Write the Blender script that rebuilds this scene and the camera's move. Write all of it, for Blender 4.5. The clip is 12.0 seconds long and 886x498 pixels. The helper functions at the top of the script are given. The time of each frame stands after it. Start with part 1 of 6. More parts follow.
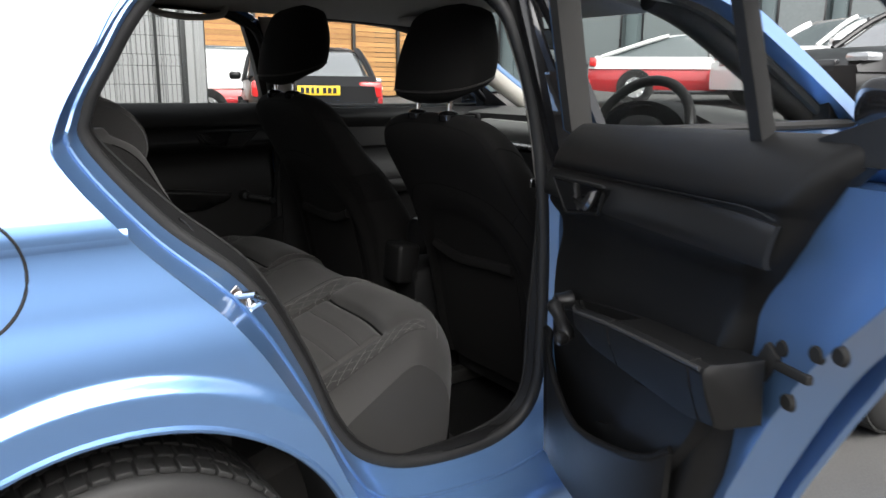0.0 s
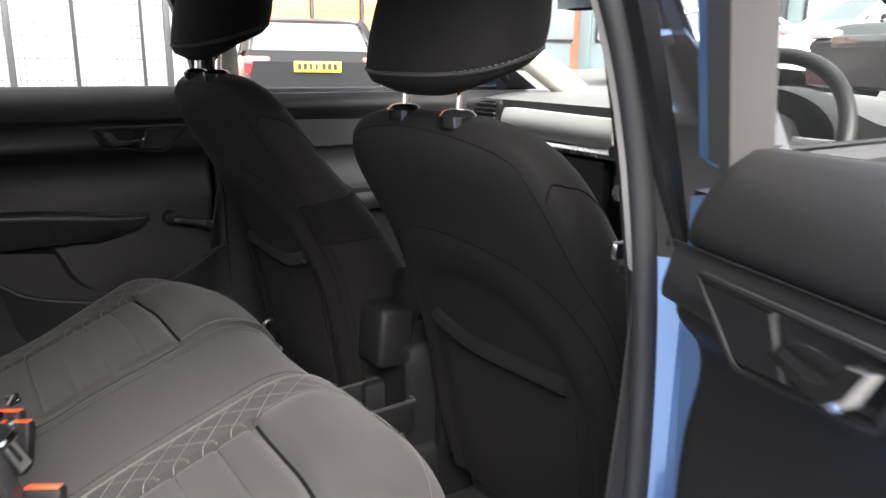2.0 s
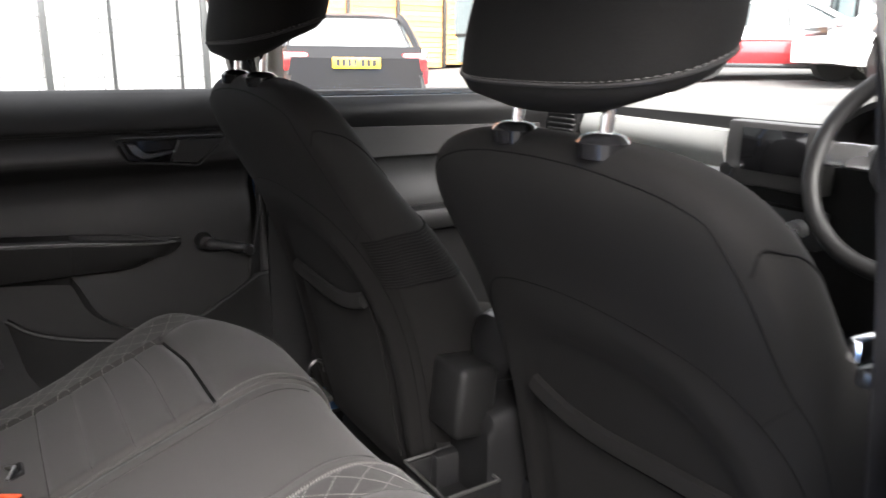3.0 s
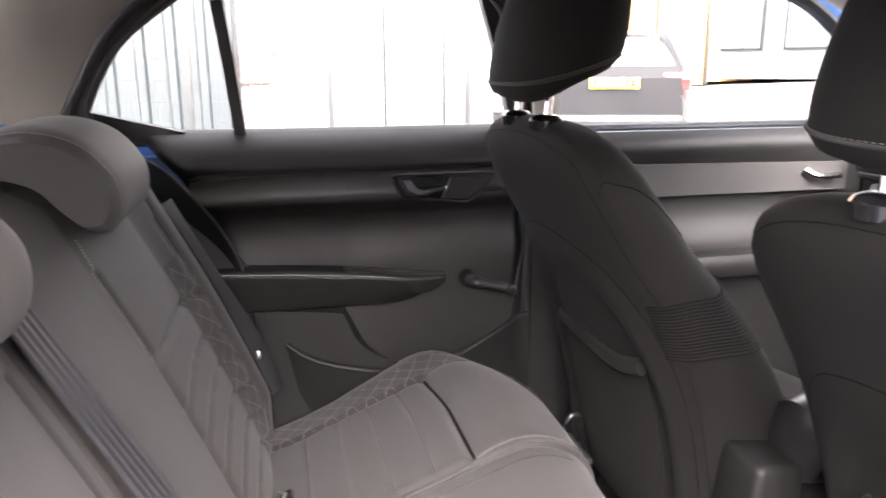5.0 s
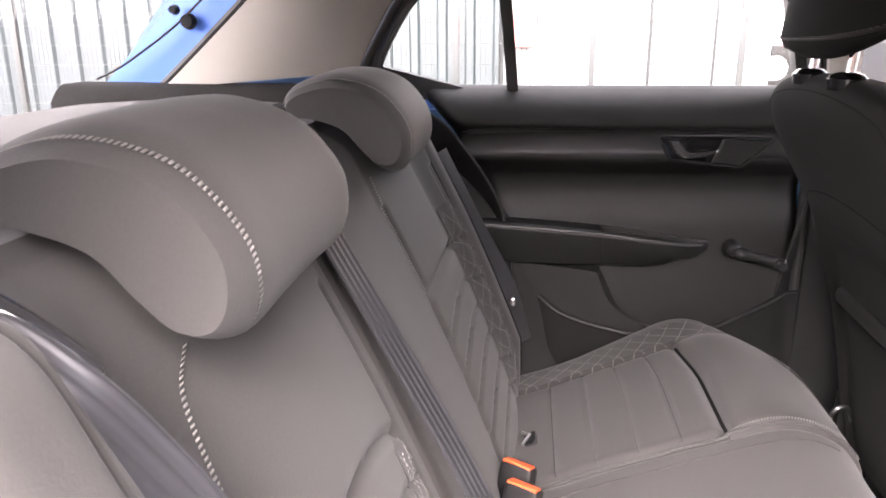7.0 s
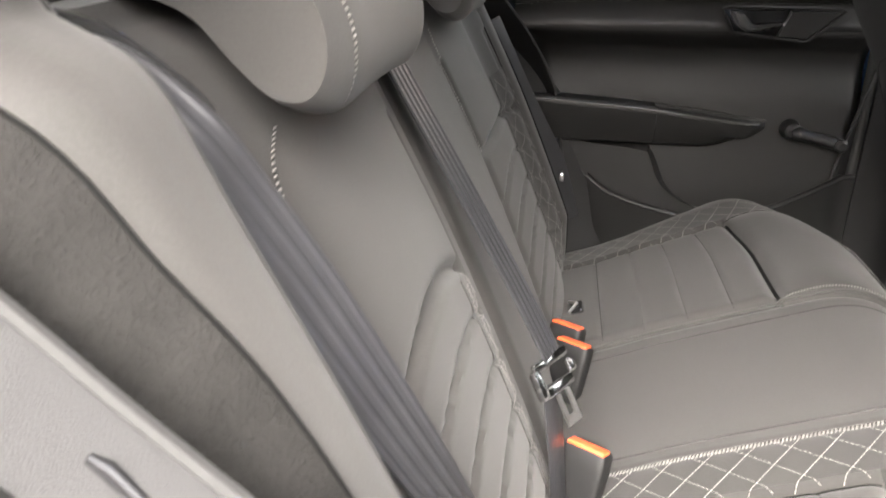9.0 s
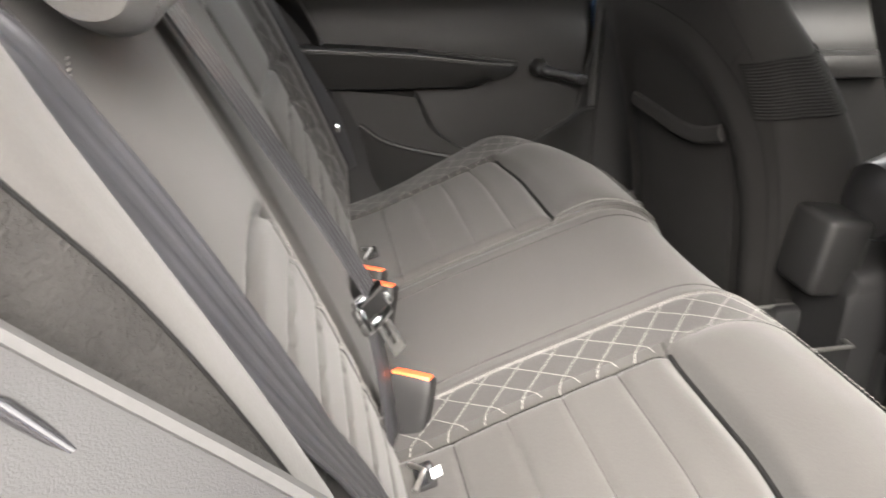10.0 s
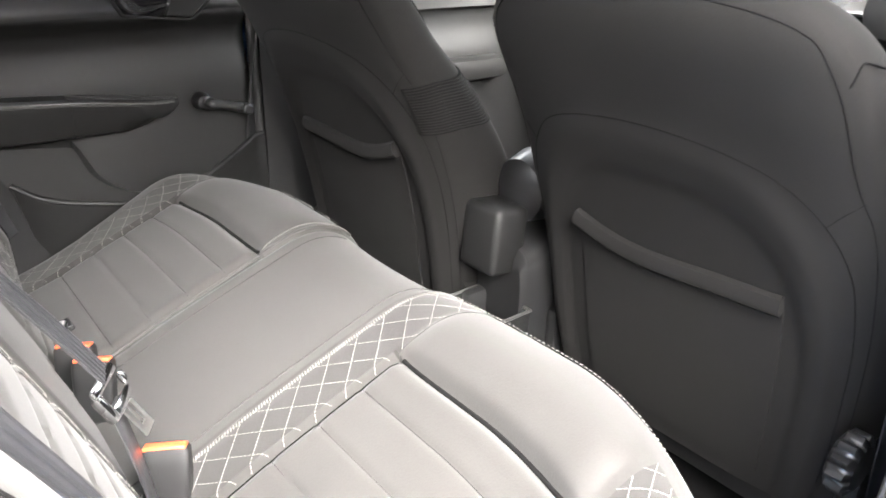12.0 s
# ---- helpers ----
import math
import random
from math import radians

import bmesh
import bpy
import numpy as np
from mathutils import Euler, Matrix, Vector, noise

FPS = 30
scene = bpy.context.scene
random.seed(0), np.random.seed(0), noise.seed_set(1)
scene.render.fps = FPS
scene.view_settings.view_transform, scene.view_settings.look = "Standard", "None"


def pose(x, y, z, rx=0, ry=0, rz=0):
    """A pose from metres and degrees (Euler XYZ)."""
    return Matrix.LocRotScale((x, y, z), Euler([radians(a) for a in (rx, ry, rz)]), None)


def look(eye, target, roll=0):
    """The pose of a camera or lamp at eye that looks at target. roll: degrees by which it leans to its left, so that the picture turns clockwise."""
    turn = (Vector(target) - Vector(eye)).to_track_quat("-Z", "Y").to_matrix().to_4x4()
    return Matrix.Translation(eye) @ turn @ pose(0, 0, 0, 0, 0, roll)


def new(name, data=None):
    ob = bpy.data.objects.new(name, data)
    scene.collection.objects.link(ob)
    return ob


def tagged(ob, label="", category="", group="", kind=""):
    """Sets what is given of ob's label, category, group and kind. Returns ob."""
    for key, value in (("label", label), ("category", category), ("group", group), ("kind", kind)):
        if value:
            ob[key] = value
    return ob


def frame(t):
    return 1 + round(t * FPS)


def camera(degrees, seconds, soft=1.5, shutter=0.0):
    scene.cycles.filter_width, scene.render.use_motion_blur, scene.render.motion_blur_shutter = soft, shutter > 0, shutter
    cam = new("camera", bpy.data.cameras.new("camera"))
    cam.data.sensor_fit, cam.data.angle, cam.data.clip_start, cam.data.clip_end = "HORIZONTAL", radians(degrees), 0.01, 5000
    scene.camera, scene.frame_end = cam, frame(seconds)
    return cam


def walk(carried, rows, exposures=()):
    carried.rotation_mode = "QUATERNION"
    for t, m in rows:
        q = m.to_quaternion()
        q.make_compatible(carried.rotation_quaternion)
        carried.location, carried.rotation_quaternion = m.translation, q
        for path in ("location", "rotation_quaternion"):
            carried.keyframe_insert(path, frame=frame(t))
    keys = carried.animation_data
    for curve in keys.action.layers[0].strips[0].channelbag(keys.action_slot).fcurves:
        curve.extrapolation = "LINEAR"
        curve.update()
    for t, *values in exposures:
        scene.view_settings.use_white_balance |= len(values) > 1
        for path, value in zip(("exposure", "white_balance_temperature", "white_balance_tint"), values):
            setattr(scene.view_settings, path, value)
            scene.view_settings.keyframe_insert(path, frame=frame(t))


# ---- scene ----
cam = camera(61.8, 12.0, soft=1.5, shutter=0.5)
PATH = [
    (0, (1.331, -1.853, 1.145), (2.454, -0.257, 0.708), 0.6),
    (0.5, (1.417, -1.692, 1.146), (2.537, -0.098, 0.69), 0.8),
    (1, (1.576, -1.537, 1.144), (2.695, 0.053, 0.672), 0.8),
    (1.5, (1.695, -1.391, 1.135), (2.798, 0.205, 0.649), 0.6),
    (2, (1.795, -1.205, 1.144), (2.887, 0.396, 0.647), 0.8),
    (2.5, (1.864, -1.036, 1.146), (2.942, 0.571, 0.641), 0.9),
    (4.5, (1.88, -0.793, 1.175), (2.478, 1.053, 0.69), -0.2),
    (5, (1.864, -0.793, 1.182), (2.293, 1.104, 0.713), -0.3),
    (5.5, (1.846, -0.795, 1.185), (2.119, 1.131, 0.72), -0.4),
    (6, (1.837, -0.805, 1.185), (1.925, 1.137, 0.716), -0.5),
    (6.5, (1.837, -0.815, 1.173), (1.759, 1.122, 0.68), -0.4),
    (7, (1.833, -0.821, 1.167), (1.614, 1.089, 0.616), -0.3),
    (9, (1.794, -0.846, 1.087), (1.516, 0.979, 0.319), 0.5),
    (9.5, (1.763, -0.859, 1.06), (1.765, 0.967, 0.245), 1.0),
    (10, (1.745, -0.86, 1.057), (2.099, 0.922, 0.221), 1.3),
    (10.5, (1.719, -0.863, 1.065), (2.353, 0.837, 0.223), 1.6),
    (11, (1.703, -0.868, 1.082), (2.576, 0.725, 0.244), 1.7),
    (11.5, (1.697, -0.862, 1.09), (2.737, 0.63, 0.257), 1.5),
    (12, (1.672, -0.86, 1.113), (2.823, 0.559, 0.3), 1.3),
]
EXPOSURES = [(0, 1.2, 6500, 10), (0.5, 1.7, 6500, 10), (1.0, 2.45, 6600, 12), (1.5, 3.05, 6650, 14), (2.5, 3.15, 6600, 13), (4.5, 4.35, 6800, 19), (5.5, 4.5, 6800, 22), (7.0, 4.5, 6850, 24), (9.0, 4.3, 6950, 12), (10.0, 4.35, 7000, 12), (11.0, 4.8, 6750, 12), (12.0, 4.95, 6650, 11)]
walk(cam, [(t, look(eye, target, roll)) for t, eye, target, roll in PATH], EXPOSURES)

# ---- daylight: bright overcast sky, no hard shadows ----
world = bpy.data.worlds.new("overcast")
scene.world = world
world.use_nodes = True
wn, wl = world.node_tree.nodes, world.node_tree.links
sky = wn.new("ShaderNodeTexSky")
sky.sky_type, sky.sun_disc = "NISHITA", False
sky.sun_elevation, sky.sun_rotation, sky.dust_density, sky.air_density = radians(47), radians(190), 4.0, 1.0
grey = wn.new("ShaderNodeHueSaturation")
grey.inputs["Saturation"].default_value = 0.12
wl.new(sky.outputs[0], grey.inputs["Color"])
wl.new(grey.outputs[0], wn["Background"].inputs["Color"])
wn["Background"].inputs["Strength"].default_value = 0.15
sun = new("sun", bpy.data.lights.new("sun", "SUN"))
sun.data.energy, sun.data.angle, sun.data.color = 1.3, radians(60), (1.0, 0.97, 0.93)
sun.matrix_world = look((0, 0, 0), (0.06, 0.68, -0.73))


# ---- mesh helpers ----
def mesh_of(name, vf, mat, angle=38):
    me = bpy.data.meshes.new(name)
    me.from_pydata([tuple(float(c) for c in v) for v in vf[0]], [], [tuple(f) for f in vf[1]])
    me.validate()
    bm = bmesh.new()
    bm.from_mesh(me)
    bmesh.ops.recalc_face_normals(bm, faces=bm.faces)
    bm.to_mesh(me)
    bm.free()
    me.polygons.foreach_set("use_smooth", [True] * len(me.polygons))
    me.set_sharp_from_angle(angle=radians(angle))
    me.materials.append(mat)
    return me


def thing(name, label, category, group="", kind="", at=(0, 0, 0)):
    ob = new(name)
    ob.empty_display_size = 0.05
    ob.location = at
    return tagged(ob, label, category, group, kind)


def part(name, vf, mat, parent, label="", angle=38):
    ob = new(name, mesh_of(name, vf, mat, angle))
    ob.parent = parent
    base, p = Vector((0, 0, 0)), parent
    while p:
        base += p.location
        p = p.parent
    ob.location = -base
    return tagged(ob, label)


def single(name, vf, mat, label, category, group="", kind="", angle=38):
    return tagged(new(name, mesh_of(name, vf, mat, angle)), label, category, group, kind)


def join(*vfs):
    verts, faces = [], []
    for v, f in vfs:
        n = len(verts)
        verts += [tuple(p) for p in v]
        faces += [tuple(i + n for i in q) for q in f]
    return verts, faces


def moved(vf, m):
    return [tuple(m @ Vector(v)) for v in vf[0]], vf[1]


def mirrored(vf):
    return [(x, -y, z) for x, y, z in vf[0]], vf[1]


def grid(fn, nu, nv, cu=False, cv=False):
    """A sheet fn(u, v), u and v from 0 to 1."""
    mu, mv = (nu if cu else nu + 1), (nv if cv else nv + 1)
    verts = [fn(i / nu, j / nv) for i in range(mu) for j in range(mv)]
    faces = [(i * mv + j, ((i + 1) % mu) * mv + j, ((i + 1) % mu) * mv + (j + 1) % mv, i * mv + (j + 1) % mv)
             for i in range(nu) for j in range(nv)]
    return verts, faces


def slab(fn, nu, nv, off):
    """A sheet with thickness: off is a vector, or a function of u and v that gives one."""
    a, fa = grid(fn, nu, nv)
    b = [tuple(np.array(fn(i / nu, j / nv)) + np.array(off(i / nu, j / nv) if callable(off) else off)) for i in range(nu + 1) for j in range(nv + 1)]
    n, mv = len(a), nv + 1
    rim = [j for j in range(mv)] + [i * mv + nv for i in range(1, nu + 1)] + [nu * mv + j for j in range(nv - 1, -1, -1)] + [i * mv for i in range(nu - 1, 0, -1)]
    faces = fa + [tuple(i + n for i in reversed(f)) for f in fa]
    faces += [(rim[k], rim[(k + 1) % len(rim)], rim[(k + 1) % len(rim)] + n, rim[k] + n) for k in range(len(rim))]
    return list(a) + b, faces


def loft(rings, cap=True, closed=False):
    n = len(rings[0])
    verts = [tuple(p) for r in rings for p in r]
    m = len(rings)
    faces = [(i * n + j, i * n + (j + 1) % n, ((i + 1) % m) * n + (j + 1) % n, ((i + 1) % m) * n + j) for i in range(m if closed else m - 1) for j in range(n)]
    if cap and not closed:
        faces += [tuple(range(n)), tuple(range((m - 1) * n, m * n))]
    return verts, faces


def cat(points, n, closed=False):
    """A smooth curve of n points through the given ones."""
    p = [np.array(q, float) for q in points]
    m = len(p)
    out = []
    spans = m if closed else m - 1
    for k in range(n):
        t = k / n * spans if closed else k / (n - 1) * spans
        i = min(int(t), spans - 1)
        f = t - i
        if closed:
            a, b, c, d = p[(i - 1) % m], p[i % m], p[(i + 1) % m], p[(i + 2) % m]
        else:
            a, b, c, d = p[max(i - 1, 0)], p[i], p[i + 1], p[min(i + 2, m - 1)]
        out.append(tuple(0.5 * (2 * b + (c - a) * f + (2 * a - 5 * b + 4 * c - d) * f * f + (3 * b - a - 3 * c + d) * f ** 3)))
    return out


def knots(x, xs, ys):
    """A smooth value through knots."""
    x = min(max(x, xs[0]), xs[-1])
    i = 0
    while i < len(xs) - 2 and x > xs[i + 1]:
        i += 1
    h = xs[i + 1] - xs[i]
    f = (x - xs[i]) / h

    def slope(k):
        if k == 0 or k == len(xs) - 1:
            j = min(k, len(xs) - 2)
            return (ys[j + 1] - ys[j]) / (xs[j + 1] - xs[j])
        return (ys[k + 1] - ys[k - 1]) / (xs[k + 1] - xs[k - 1])
    m0, m1 = slope(i) * h, slope(i + 1) * h
    return (2 * f ** 3 - 3 * f * f + 1) * ys[i] + (f ** 3 - 2 * f * f + f) * m0 + (-2 * f ** 3 + 3 * f * f) * ys[i + 1] + (f ** 3 - f * f) * m1


def spine(points):
    p = np.array(points, float)
    t = np.gradient(p, axis=0)
    return p, t / np.maximum(np.linalg.norm(t, axis=1), 1e-9)[:, None]


def tube(points, r, n=8, closed=False, flat=1.0, up=(0, 0, 1)):
    """A round or flattened rod along points; r a number or a list."""
    p, t = spine(points)
    if closed:
        t = np.roll(p, -1, axis=0) - np.roll(p, 1, axis=0)
        t /= np.linalg.norm(t, axis=1)[:, None]
    rings = []
    for k in range(len(p)):
        u = np.array(up, float)
        if abs(u @ t[k]) > 0.95:
            u = np.array((0.3, 0.9, 0.2))
        a = np.cross(t[k], u)
        a /= np.linalg.norm(a)
        b = np.cross(a, t[k])
        rr = r if isinstance(r, (int, float)) else r[k]
        rings.append([p[k] + rr * (a * math.cos(q) + flat * b * math.sin(q)) for q in np.linspace(0, 2 * math.pi, n, endpoint=False)])
    return loft(rings, closed=closed)


def ribbon(points, w, th, side):
    """A strap along points: width w along the vector side (or one for each point), thickness th."""
    p, t = spine(points)
    rings = []
    for k in range(len(p)):
        s = np.array(side(k / (len(p) - 1)) if callable(side) else side, float)
        s = s - t[k] * (s @ t[k])
        s /= np.linalg.norm(s)
        q = np.cross(t[k], s)
        ww = w(k / (len(p) - 1)) if callable(w) else w
        rings.append([p[k] + s * a * ww / 2 + q * b * th / 2 for a, b in ((-1, -0.4), (-0.94, -1), (0.94, -1), (1, -0.4), (1, 0.4), (0.94, 1), (-0.94, 1), (-1, 0.4))])
    return loft(rings)


def rod(p0, p1, r0, r1=None, n=16):
    return tube([p0, p1], [r0, r0 if r1 is None else r1], n)


def lathe(profile, n=24, centre=(0, 0, 0), axis="z"):
    """Profile of (radius, height) pairs turned round an axis."""
    rings = []
    for r, h in profile:
        row = []
        for q in np.linspace(0, 2 * math.pi, n, endpoint=False):
            a, b = r * math.cos(q), r * math.sin(q)
            v = {"z": (a, b, h), "y": (a, h, b), "x": (h, a, b)}[axis]
            row.append(tuple(np.array(v) + np.array(centre)))
        rings.append(row)
    return loft(rings)


def box(c, s, bev=0.0, seg=2, m=None):
    bm = bmesh.new()
    bmesh.ops.create_cube(bm, size=1.0)
    bmesh.ops.scale(bm, vec=s, verts=bm.verts)
    if bev:
        bmesh.ops.bevel(bm, geom=list(bm.edges), offset=min(bev, 0.49 * min(s)), segments=seg, affect="EDGES", profile=0.5)
    if m is not None:
        bmesh.ops.transform(bm, matrix=m, verts=bm.verts)
    bmesh.ops.translate(bm, vec=c, verts=bm.verts)
    bm.verts.index_update()
    vf = [tuple(v.co) for v in bm.verts], [tuple(v.index for v in f.verts) for f in bm.faces]
    bm.free()
    return vf


def prism(poly, place, depth, inset=0.0):
    """A plate of outline poly (a, b), place(a, b, c) puts it in space, c from 0 to depth; inset rounds its front rim."""
    c = np.mean(np.array(poly), axis=0)
    rings = [[place(a, b, 0) for a, b in poly]]
    if inset:
        rings.append([place(a, b, depth - inset) for a, b in poly])
        sh = []
        for a, b in poly:
            d = np.array((a, b)) - c
            l = np.linalg.norm(d)
            q = c + d * max(0.0, (l - inset) / max(l, 1e-6))
            sh.append(place(q[0], q[1], depth))
        rings.append(sh)
    else:
        rings.append([place(a, b, depth) for a, b in poly])
    return loft(rings)


def spow(v, p):
    return math.copysign(abs(v) ** p, v)


def dashes(points, length=0.006, gap=0.004, w=0.0012, up=(0, 0, 1)):
    """A row of stitches along a curve."""
    p = np.array(points, float)
    seg = np.linalg.norm(np.diff(p, axis=0), axis=1)
    s = np.concatenate([[0], np.cumsum(seg)])
    out = []
    at = 0.0
    upv = np.array(up, float)
    while at + length < s[-1]:
        a = np.array([np.interp(at, s, p[:, k]) for k in range(3)])
        b = np.array([np.interp(at + length, s, p[:, k]) for k in range(3)])
        t = (b - a) / np.linalg.norm(b - a)
        q = np.cross(t, upv)
        q /= max(np.linalg.norm(q), 1e-6)
        n = np.cross(q, t)
        v = [a - q * w, a + q * w, b + q * w, b - q * w, a * 0.8 + b * 0.2 + n * w, a * 0.2 + b * 0.8 + n * w]
        out.append((v, [(0, 1, 4), (1, 2, 5, 4), (2, 3, 5), (3, 0, 4, 5), (0, 3, 2, 1)]))
        at += length + gap
    return join(*out)


def ticks(points, across, w, gap, th=0.0011):
    """A dense row of short stitches that lie across a seam."""
    p = np.array(points, float)
    s = np.concatenate([[0], np.cumsum(np.linalg.norm(np.diff(p, axis=0), axis=1))])
    a = np.array(across, float)
    a /= np.linalg.norm(a)
    out = []
    for at in np.arange(0, s[-1], gap):
        c = np.array([np.interp(at, s, p[:, k]) for k in range(3)])
        d = np.array([np.interp(at + 0.002, s, p[:, k]) for k in range(3)]) - c
        d = d / max(np.linalg.norm(d), 1e-9) * th
        n = np.cross(a, d)
        n = n / max(np.linalg.norm(n), 1e-9) * 0.0009
        n = n if n[2] > 0 else -n
        e = a * w / 2
        out.append(([c - e - d, c + e - d, c + e + d, c - e + d, c - e * 0.6 + n, c + e * 0.6 + n], [(0, 1, 5, 4), (1, 2, 5), (2, 3, 4, 5), (3, 0, 4), (3, 2, 1, 0)]))
    return join(*out)


# ---- materials ----
def nodes(name):
    m = bpy.data.materials.new(name)
    m.use_nodes = True
    return m, m.node_tree.nodes, m.node_tree.links, m.node_tree.nodes["Principled BSDF"]


def surface(name, rgb, rough=0.6, metal=0.0, vary=0.15, scale=12.0, grain=300.0, bump=0.15, bump_depth=0.001, spec=0.5, coat=0.0, coat_rough=0.03, sheen=0.0, rough_vary=0.1, stretch=(1, 1, 1), each=0.0, anis=0.0):
    """Base colour varied by a slow and a fine noise, with a fine relief."""
    m, n, l, b = nodes(name)
    tc = n.new("ShaderNodeTexCoord")
    mp = n.new("ShaderNodeMapping")
    mp.inputs["Scale"].default_value = stretch
    l.new(tc.outputs["Object"], mp.inputs["Vector"])
    slow, fine = n.new("ShaderNodeTexNoise"), n.new("ShaderNodeTexNoise")
    slow.inputs["Scale"].default_value, slow.inputs["Detail"].default_value = scale, 5
    fine.inputs["Scale"].default_value, fine.inputs["Detail"].default_value = grain, 2
    for q in (slow, fine):
        l.new(mp.outputs[0], q.inputs["Vector"])
    mix = n.new("ShaderNodeMath")
    mix.operation = "MULTIPLY_ADD"
    mix.inputs[1].default_value = 0.6
    l.new(slow.outputs[0], mix.inputs[0])
    sc = n.new("ShaderNodeMath")
    sc.operation = "MULTIPLY"
    sc.inputs[1].default_value = 0.4
    l.new(fine.outputs[0], sc.inputs[0])
    l.new(sc.outputs[0], mix.inputs[2])
    ramp = n.new("ShaderNodeMapRange")
    ramp.inputs[1].default_value, ramp.inputs[2].default_value = 0.25, 0.75
    ramp.inputs[3].default_value, ramp.inputs[4].default_value = 1 - vary, 1 + vary
    l.new(mix.outputs[0], ramp.inputs[0])
    val = ramp.outputs[0]
    if each:
        oi = n.new("ShaderNodeObjectInfo")
        er = n.new("ShaderNodeMapRange")
        er.inputs[3].default_value, er.inputs[4].default_value = 1 - each, 1 + each
        l.new(oi.outputs["Random"], er.inputs[0])
        em = n.new("ShaderNodeMath")
        em.operation = "MULTIPLY"
        l.new(val, em.inputs[0])
        l.new(er.outputs[0], em.inputs[1])
        val = em.outputs[0]
    col = n.new("ShaderNodeVectorMath")
    col.operation = "SCALE"
    col.inputs[0].default_value = rgb
    l.new(val, col.inputs["Scale"])
    l.new(col.outputs[0], b.inputs["Base Color"])
    rr = n.new("ShaderNodeMapRange")
    rr.inputs[3].default_value, rr.inputs[4].default_value = max(0.02, rough - rough_vary), min(1, rough + rough_vary)
    l.new(slow.outputs[0], rr.inputs[0])
    l.new(rr.outputs[0], b.inputs["Roughness"])
    b.inputs["Metallic"].default_value = metal
    b.inputs["Specular IOR Level"].default_value = spec
    b.inputs["Coat Weight"].default_value, b.inputs["Coat Roughness"].default_value = coat, coat_rough
    b.inputs["Sheen Weight"].default_value = sheen
    b.inputs["Sheen Roughness"].default_value = 0.6
    if bump:
        bp = n.new("ShaderNodeBump")
        bp.inputs["Strength"].default_value, bp.inputs["Distance"].default_value = bump, bump_depth
        l.new(fine.outputs[0], bp.inputs["Height"])
        l.new(bp.outputs[0], b.inputs["Normal"])
    return m


def pane(name, tint=(0.93, 0.95, 0.94), rough=0.0, gloss=1.0):
    """Thin glass: lets light straight through, with a gloss by Fresnel."""
    m, n, l, b = nodes(name)
    n.remove(b)
    tr, gl, lw, mx = n.new("ShaderNodeBsdfTransparent"), n.new("ShaderNodeBsdfGlossy"), n.new("ShaderNodeLayerWeight"), n.new("ShaderNodeMixShader")
    tr.inputs[0].default_value = (*tint, 1)
    gl.inputs["Roughness"].default_value = rough
    lw.inputs["Blend"].default_value = 0.5
    pw, ma = n.new("ShaderNodeMath"), n.new("ShaderNodeMath")
    pw.operation, ma.operation = "POWER", "MULTIPLY_ADD"
    pw.inputs[1].default_value, ma.inputs[1].default_value, ma.inputs[2].default_value = 5.0, 0.5 * gloss, 0.035 * gloss
    l.new(lw.outputs["Facing"], pw.inputs[0])
    l.new(pw.outputs[0], ma.inputs[0])
    l.new(ma.outputs[0], mx.inputs[0])
    l.new(tr.outputs[0], mx.inputs[1])
    l.new(gl.outputs[0], mx.inputs[2])
    l.new(mx.outputs[0], n["Material Output"].inputs[0])
    return m


FABRIC = surface("seat_fabric", (0.0235, 0.0222, 0.0209), 0.72, vary=0.22, scale=11, grain=420, bump=0.30, bump_depth=0.0006, spec=0.3, sheen=0.09)
FABRIC_DARK = surface("diamond_fabric", (0.016, 0.015, 0.0142), 0.75, vary=0.15, scale=14, grain=1100, bump=0.3, bump_depth=0.0008, spec=0.25, sheen=0.09)
# darker than the bench cloth: shade on the front seats put into the colour
FABRIC_SHADED = surface("front_seat_fabric_shaded", (0.0086, 0.0082, 0.0079), 0.78, vary=0.24, scale=11, grain=480, bump=0.3, bump_depth=0.0006, spec=0.1, sheen=0.016)
# near-black, paints the shade that lies in recessed seams
SEAM_SHADE = surface("seam_shade", (0.004, 0.004, 0.004), 0.9, vary=0.2, bump=0.0, spec=0.1)
MESHCLOTH = surface("seat_mesh_cloth", (0.004, 0.0038, 0.0037), 0.8, vary=0.2, scale=20, grain=500, bump=0.4, spec=0.12)
THREAD = surface("stitch_thread", (0.14, 0.135, 0.127), 0.7, vary=0.1, grain=2000, bump=0.0)
CARPET = surface("carpet", (0.007, 0.007, 0.007), 0.95, vary=0.35, scale=25, grain=700, bump=0.8, bump_depth=0.003, spec=0.1)
PLASTIC = surface("door_plastic", (0.0085, 0.0084, 0.0084), 0.50, vary=0.12, scale=6, grain=1100, bump=0.4, bump_depth=0.0006, spec=0.38)
PLASTIC_LOW = surface("hard_plastic", (0.0085, 0.0085, 0.0088), 0.58, vary=0.12, scale=6, grain=1200, bump=0.35, bump_depth=0.0006, spec=0.28)
PLASTIC_GLOSS = surface("smooth_plastic", (0.014, 0.014, 0.0145), 0.34, vary=0.08, scale=6, grain=600, bump=0.05)
PLASTIC_GREY = surface("grey_insert", (0.045, 0.044, 0.043), 0.42, vary=0.06, scale=8, grain=900, bump=0.1)
SASHGREY = surface("sash_grey", (0.05, 0.049, 0.047), 0.5, vary=0.08, scale=8, grain=900, bump=0.1)
SATIN = surface("satin_chrome", (0.65, 0.65, 0.66), 0.2, metal=1.0, vary=0.03, bump=0.0, rough_vary=0.04)
